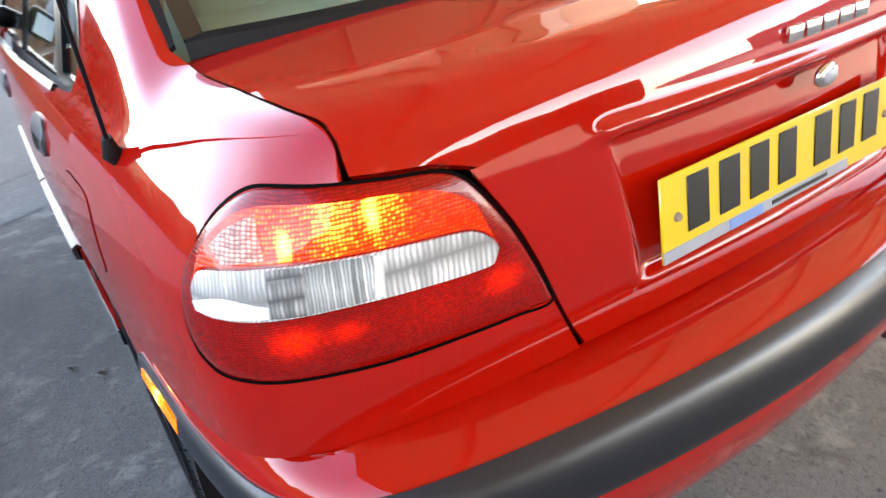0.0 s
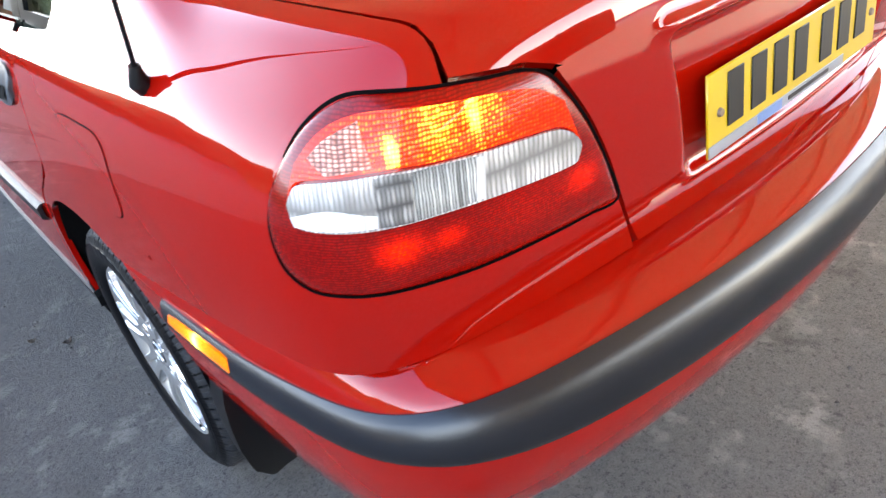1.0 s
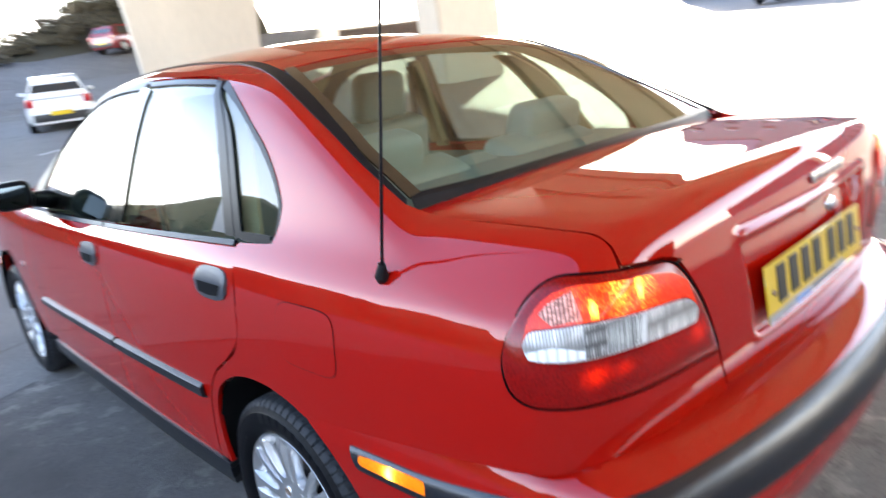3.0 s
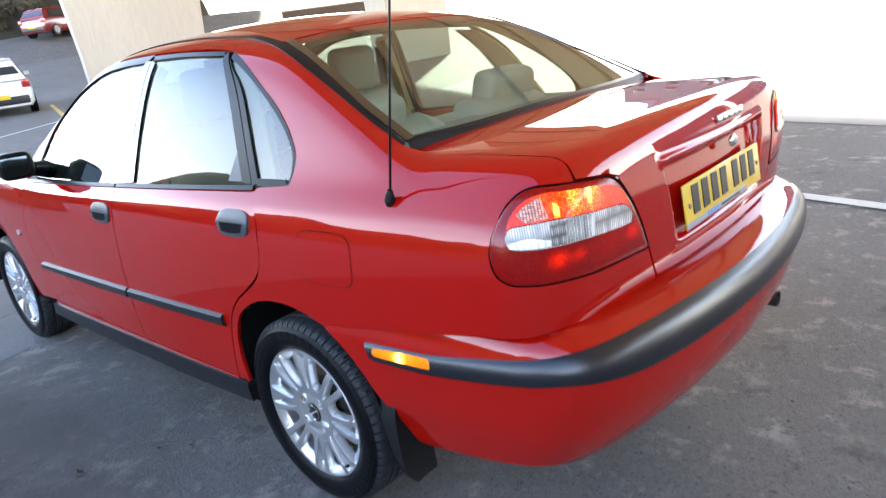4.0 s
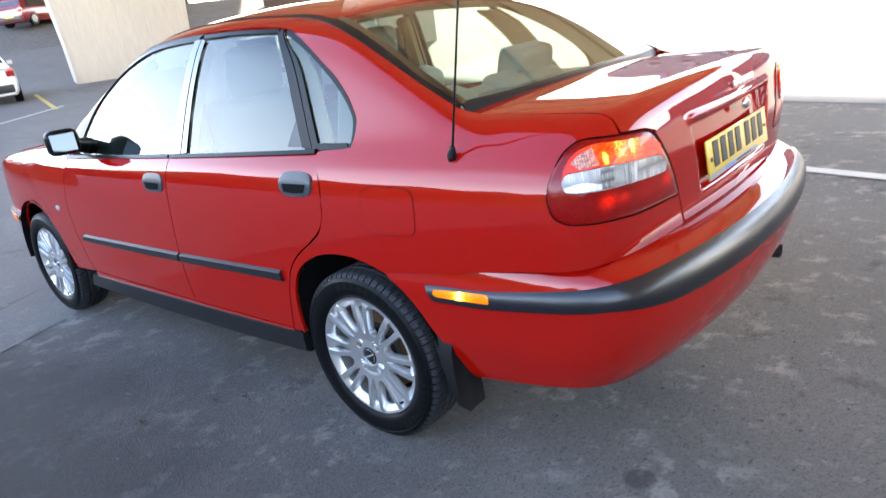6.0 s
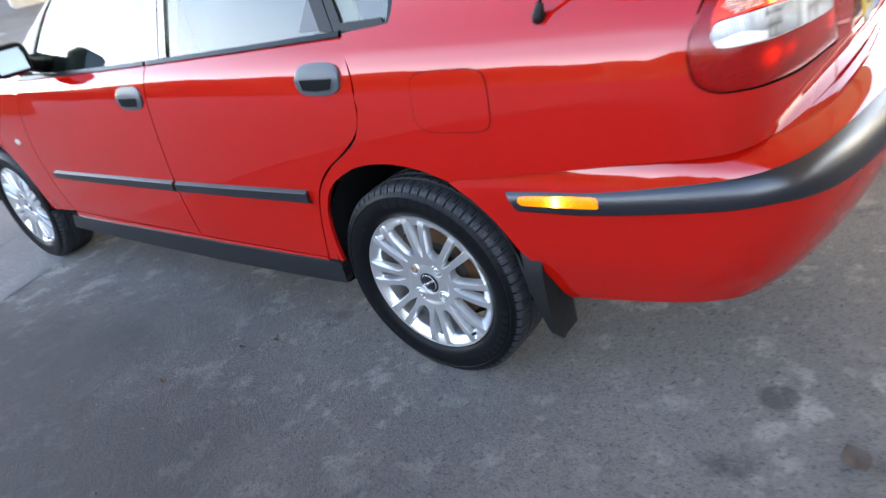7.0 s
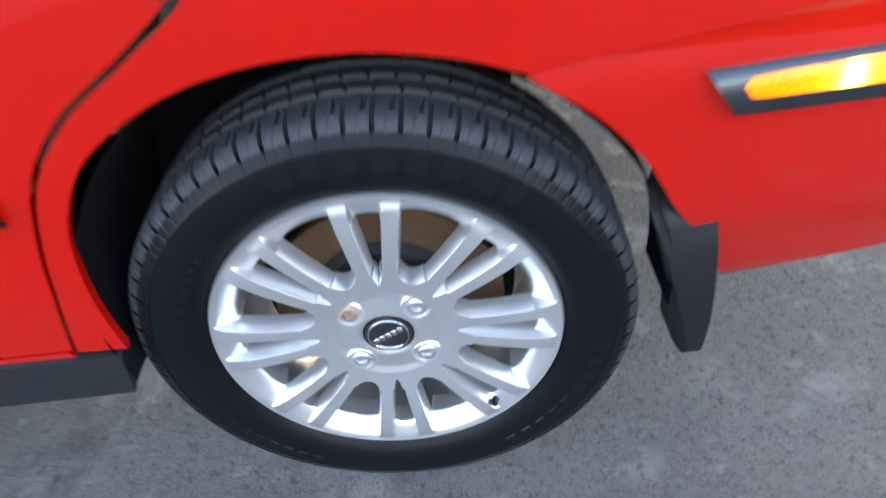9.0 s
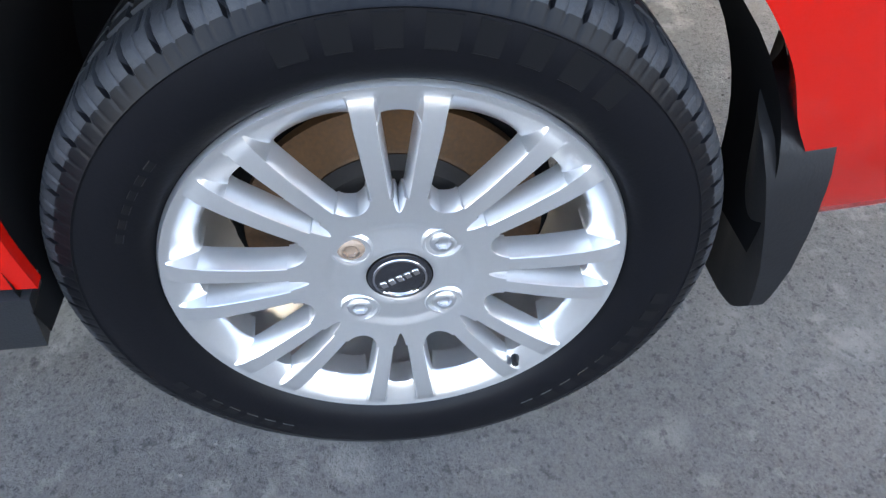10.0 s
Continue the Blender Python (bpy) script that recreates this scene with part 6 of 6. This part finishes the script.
# ---- trees, bank and buildings ----
def bare_tree(x, y, h, seed, label):
    """A leafless tree: tapered trunk, limbs and fine twigs."""
    rnd = random.Random(seed)
    ob = thing("bare_tree", label, "tree", pose(x, y, float(lift(x, y)) - .1), "bare winter trees")
    trunk, twigs = bmesh.new(), bmesh.new()

    def grow(bm, p, d, ln, r, depth):
        pts, rad = [p], [r]
        q, dd = Vector(p), Vector(d)
        for k in range(4):
            dd = (dd + Vector((rnd.uniform(-.16, .16), rnd.uniform(-.16, .16), rnd.uniform(-.02, .14)))).normalized()
            q = q + dd * ln / 4
            pts.append(tuple(q))
            rad.append(r * (1 - .17 * (k + 1)))
        tube(bm, pts, rad, 7 if depth < 2 else 4, False)
        if depth < 4:
            for k in range((5, 4, 4, 3)[depth]):
                i = rnd.randint(1 if depth else 2, 4)
                a = rnd.uniform(0, 2 * math.pi)
                sp = rnd.uniform(.5, .95)
                nd = (dd * .7 + Vector((math.cos(a) * sp, math.sin(a) * sp, rnd.uniform(.1, .6)))).normalized()
                grow(trunk if depth < 1 else twigs, pts[i], nd, ln * rnd.uniform(.5, .72), max(.008, rad[i] * .6), depth + 1)

    grow(trunk, (0, 0, 0), (0, 0, 1), h * .45, h * .022, 0)
    part("trunk", trunk, M["bark"], ob)
    part("crown", twigs, M["bark"], ob, "fine leafless twigs")


for k, (x, y, h) in enumerate([(-3.5, 44, 9), (.5, 48, 10), (3.6, 46, 9), (7.0, 52, 11), (10.5, 55, 10), (14.5, 57, 11), (-8, 50, 10), (19.0, 60, 10), (5.3, 58, 12)]):
    bare_tree(x, y, h, 40 + k, "bare winter tree standing beyond the road")


def foliage(name, label, spots, material, seed, leaf=.16, n=160, base=lift):
    """Shrubs: many small leaf clumps with gaps, in one object."""
    rnd = random.Random(seed)
    verts, faces = [], []
    for x, y, r, h in spots:
        z = float(base(x, y))
        for _ in range(n):
            a, u, v = rnd.uniform(0, 2 * math.pi), rnd.random() ** .5, rnd.random()
            c = Vector((x + r * u * math.cos(a), y + r * u * math.sin(a), z + h * v * (1 - .55 * u * u) + .05))
            s = leaf * rnd.uniform(.6, 1.6)
            e1 = Vector((rnd.gauss(0, 1), rnd.gauss(0, 1), rnd.gauss(0, 1))).normalized()
            e2 = e1.cross(Vector((rnd.gauss(0, 1), rnd.gauss(0, 1), rnd.gauss(0, 1)))).normalized()
            i = len(verts)
            verts += [c - e1 * s, c - e2 * s * .5, c + e1 * s, c + e2 * s * .5]
            faces.append((i, i + 1, i + 2, i + 3))
    me = bpy.data.meshes.new(name)
    me.from_pydata([tuple(v) for v in verts], [], faces)
    me.materials.append(material)
    return tagged(new(name, me), label, "shrubs", kind="stuff")


def ridge(t):
    """The height of the rise round the open side: low by the road, highest abreast of the car, lower again behind it."""
    return min(6.8, 1.8 + .6 * max(0, 36 - t)) - .8 * min(1, max(0, (-4 - t) / 10)) - 1.2 * min(1, max(0, (-46 - t) / 10))


def added_height(t):
    """Extra unseen height, square on to the car's side, added to darken its reflections."""
    return max(0.0, 1 - ((t + 12) / 11) ** 4)


rnd = random.Random(5)
foliage("hedge", "sunlit yellow-green hedge beyond the road", [(-9 + t * 1.3 + rnd.uniform(-.4, .4), 55 + rnd.uniform(-2, 2), rnd.uniform(1.0, 1.8), rnd.uniform(1.2, 3.0)) for t in range(16)], M["gold"], 8, .2, 180)
# the stretch behind the car is unseen, added to darken the boot's reflections
foliage("hedgerow", "dark evergreen hedgerow along the open side, carried on unseen behind the car", [(-28 * math.sin(radians(80 - 1.75 * t)) + rnd.uniform(-1, 1), 28 * math.cos(radians(80 - 1.75 * t)) + rnd.uniform(-1, 1), rnd.uniform(1.4, 2.4), rnd.uniform(.72, 1.0) * (ridge(t) + 5.0 * added_height(t))) for t in range(-76, 38)], M["bush"], 9, .13, 900)

bm = bmesh.new()                                       # grassy rise behind the hedgerow
rows = []
for t in np.linspace(-78, 38, 117):
    w, h = radians(80 - 1.75 * t), (ridge(t) + 2.8 * added_height(t)) * (1 + .05 * math.sin(t * .9))
    rows.append([bm.verts.new((-r * math.sin(w), r * math.cos(w), float(lift(-r * math.sin(w), r * math.cos(w))) + k * h - .05)) for r, k in ((25.5, 0), (27, .5), (28.5, .92), (30, 1), (33, .7), (36, 0))])
for a, b in zip(rows, rows[1:]):
    for k in range(5):
        bm.faces.new((a[k], b[k], b[k + 1], a[k + 1]))
bmesh.ops.recalc_face_normals(bm, faces=bm.faces)
tagged(part("grass_bank", bm, M["bank"], None), "dark grassy rise along the open side, carried on unseen behind the car", "bank", kind="structure")

# scrub bank along the upper road: low at its near end, climbing beside the viaduct
def bank_z(x, y):
    d = max(0.0, y - 39.7 - .25 * (x - 6))
    return float(lift(x, y)) - .05 + min(1.0, d / 6.0) ** .8 * min(8.4, max(.25, .42 * (x - 7.6)))


bm = bmesh.new()
# the high end, hidden behind the pier, is built up to shade the road
rows = [[bm.verts.new((float(x), 39.7 + .25 * (x - 6) + d, bank_z(x, 39.7 + .25 * (x - 6) + d))) for d in (0, .6, 1.5, 3, 4.5, 6, 10, 18)] for x in np.arange(5, 26.1, 1.0)]
for a, b in zip(rows, rows[1:]):
    for k in range(7):
        bm.faces.new((a[k], b[k], b[k + 1], a[k + 1]))
bmesh.ops.recalc_face_normals(bm, faces=bm.faces)
tagged(part("bank", bm, M["bank"], None), "dark grassy bank rising beyond the road", "bank", kind="structure")
rnd = random.Random(15)
spots = [(5.5 + .5 * t + rnd.uniform(-.5, .5), rnd.uniform(.6, 6)) for t in range(40)]
foliage("shrubs", "dark winter scrub on the bank beyond the road", [(x, 39.7 + .25 * (x - 6) + d, rnd.uniform(.6, 1.5), rnd.uniform(.3, 1.0 if x < 11 else 1.7)) for x, d in spots], M["scrub"], 7, .10, 420, bank_z)


def building(name, label, x, y, turn, w, d, h, wall_mat, cols, rows_, pitched=True):
    ob = thing(name, label, "building", pose(x, y, float(lift(x, y)) - .1, 0, 0, turn), "far buildings")
    bm = bmesh.new()
    box(bm, (0, 0, h / 2), (w, d, h))
    part("wall", bm, wall_mat, ob)
    bm = bmesh.new()
    rh = 2.2 if pitched else .25
    v = [bm.verts.new(p) for p in ((-w / 2 - .3, -d / 2 - .3, h + .002), (w / 2 + .3, -d / 2 - .3, h + .002), (w / 2 + .3, d / 2 + .3, h + .002), (-w / 2 - .3, d / 2 + .3, h + .002), (-w / 2 - .3, 0, h + rh), (w / 2 + .3, 0, h + rh))]
    for f in ((0, 1, 5, 4), (2, 3, 4, 5), (0, 4, 3), (1, 2, 5), (3, 2, 1, 0)):
        bm.faces.new([v[i] for i in f])
    part("roof", bm, M["slate"], ob)
    for i in range(cols):
        for j in range(rows_):
            bm = bmesh.new()
            cx, cz = -w / 2 + w * (i + .5) / cols, 1.6 + j * 2.8
            box(bm, (cx, -d / 2 - .02, cz), (1.2, .06, 1.3), .01)
            wo = part("window", bm, M["far_glass"], ob)
            bm = bmesh.new()
            box(bm, (cx, -d / 2 - .05, cz - .72), (1.4, .14, .10), .01)
            part("sill", bm, M["coping"], wo)


# ---- small litter on the tarmac ----
def fallen_leaf(x, y, turn, size, m):
    """A dry curled leaf: a pointed oval bent along its rib."""
    bm = bmesh.new()
    rows = []
    for k in range(9):
        t = k / 8
        w = size * .36 * math.sin(math.pi * t) ** .8 + .0005
        rows.append([bm.verts.new((size * (t - .5), w * u, .004 + .25 * abs(u) * w + .012 * (t - .5) ** 2 * 4 + .003 * math.sin(9 * t + 4 * u))) for u in (-1, -.5, 0, .5, 1)])
    for a, b in zip(rows, rows[1:]):
        for k in range(4):
            bm.faces.new((a[k], a[k + 1], b[k + 1], b[k]))
    bmesh.ops.recalc_face_normals(bm, faces=bm.faces)
    bmesh.ops.solidify(bm, geom=bm.faces, thickness=.0008)
    ob = tagged(part("fallen_leaf", bm, m, None), "small dry curled brown leaf lying on the tarmac", "leaf", "fallen leaves")
    ob.matrix_world = pose(x, y, float(lift(x, y)), 0, 0, turn)


for x, y, turn, size in ((-.755, -1.008, 35, .075), (-1.216, .881, 100, .030), (-.977, .758, 150, .024), (-.902, .665, 20, .030), (-1.62, .30, 10, .026)):
    fallen_leaf(x, y, turn, size, M["dry_leaf"])
rnd = random.Random(21)
verts, faces = [], []
for _ in range(420):
    x, y, s = rnd.uniform(-3.0, .4), rnd.uniform(-1.6, 1.4), rnd.choice((.002, .003, .004, .006))
    z = float(lift(x, y))
    i = len(verts)
    q = [(rnd.uniform(.6, 1.3) * s, w + rnd.uniform(-.3, .3)) for w in (0, 1.26, 2.51, 3.77, 5.03)]
    verts += [(x + r * math.cos(w), y + r * math.sin(w), z - .0005) for r, w in q] + [(x + .55 * r * math.cos(w), y + .55 * r * math.sin(w), z + s * rnd.uniform(.5, .9)) for r, w in q]
    faces += [(i + k, i + (k + 1) % 5, i + 5 + (k + 1) % 5, i + 5 + k) for k in range(5)] + [tuple(i + 5 + k for k in range(5))]
me = bpy.data.meshes.new("grit")
me.from_pydata(verts, [], faces)
me.materials.append(M["grit"])
tagged(new("grit", me), "loose grey and dark grit scattered on the tarmac", "grit", kind="stuff")

building("shop_building", "low red-brick shop building beyond the trees", -1.4, 64, 4, 5, 5, 2.4, M["red_wall"], 2, 1)
building("terrace_building", "buff rendered two-storey building beyond the hedgerow", -46, 8, 96, 22, 9, 6.2, M["render_wall"], 6, 2)
building("warehouse_building", "long brick building behind the yard", -30, -38, 200, 26, 9, 5.0, M["red_wall"], 6, 1, False)

# yard wall and bins on the sunlit side
low_wall(25.3, 35.4, 30.3, 31.2, .95)
for x, y, turn, w, h in ((60, -34, -84, 24, 8.2), (62, -7, -90, 22, 9.4), (61, 19, -96, 20, 7.6)):
    building("terrace_building", "grey rendered terrace on the far side of the yard", x, y, turn, w, 9, h, M["grey_wall"], 6, 2)
bm = bmesh.new()
sign = thing("sign_post", "dark steel post with a plain board", "sign", pose(18.8, 19.6, float(lift(18.8, 19.6))))
tube(bm, [(0, 0, 0), (0, 0, 4.2)], .06, 10)
part("post", bm, M["car_dark"], sign)
bm = bmesh.new()
box(bm, (0, -.08, 3.4), (.5, .05, 1.7), .01)
part("board", bm, M["car_dark"], sign)
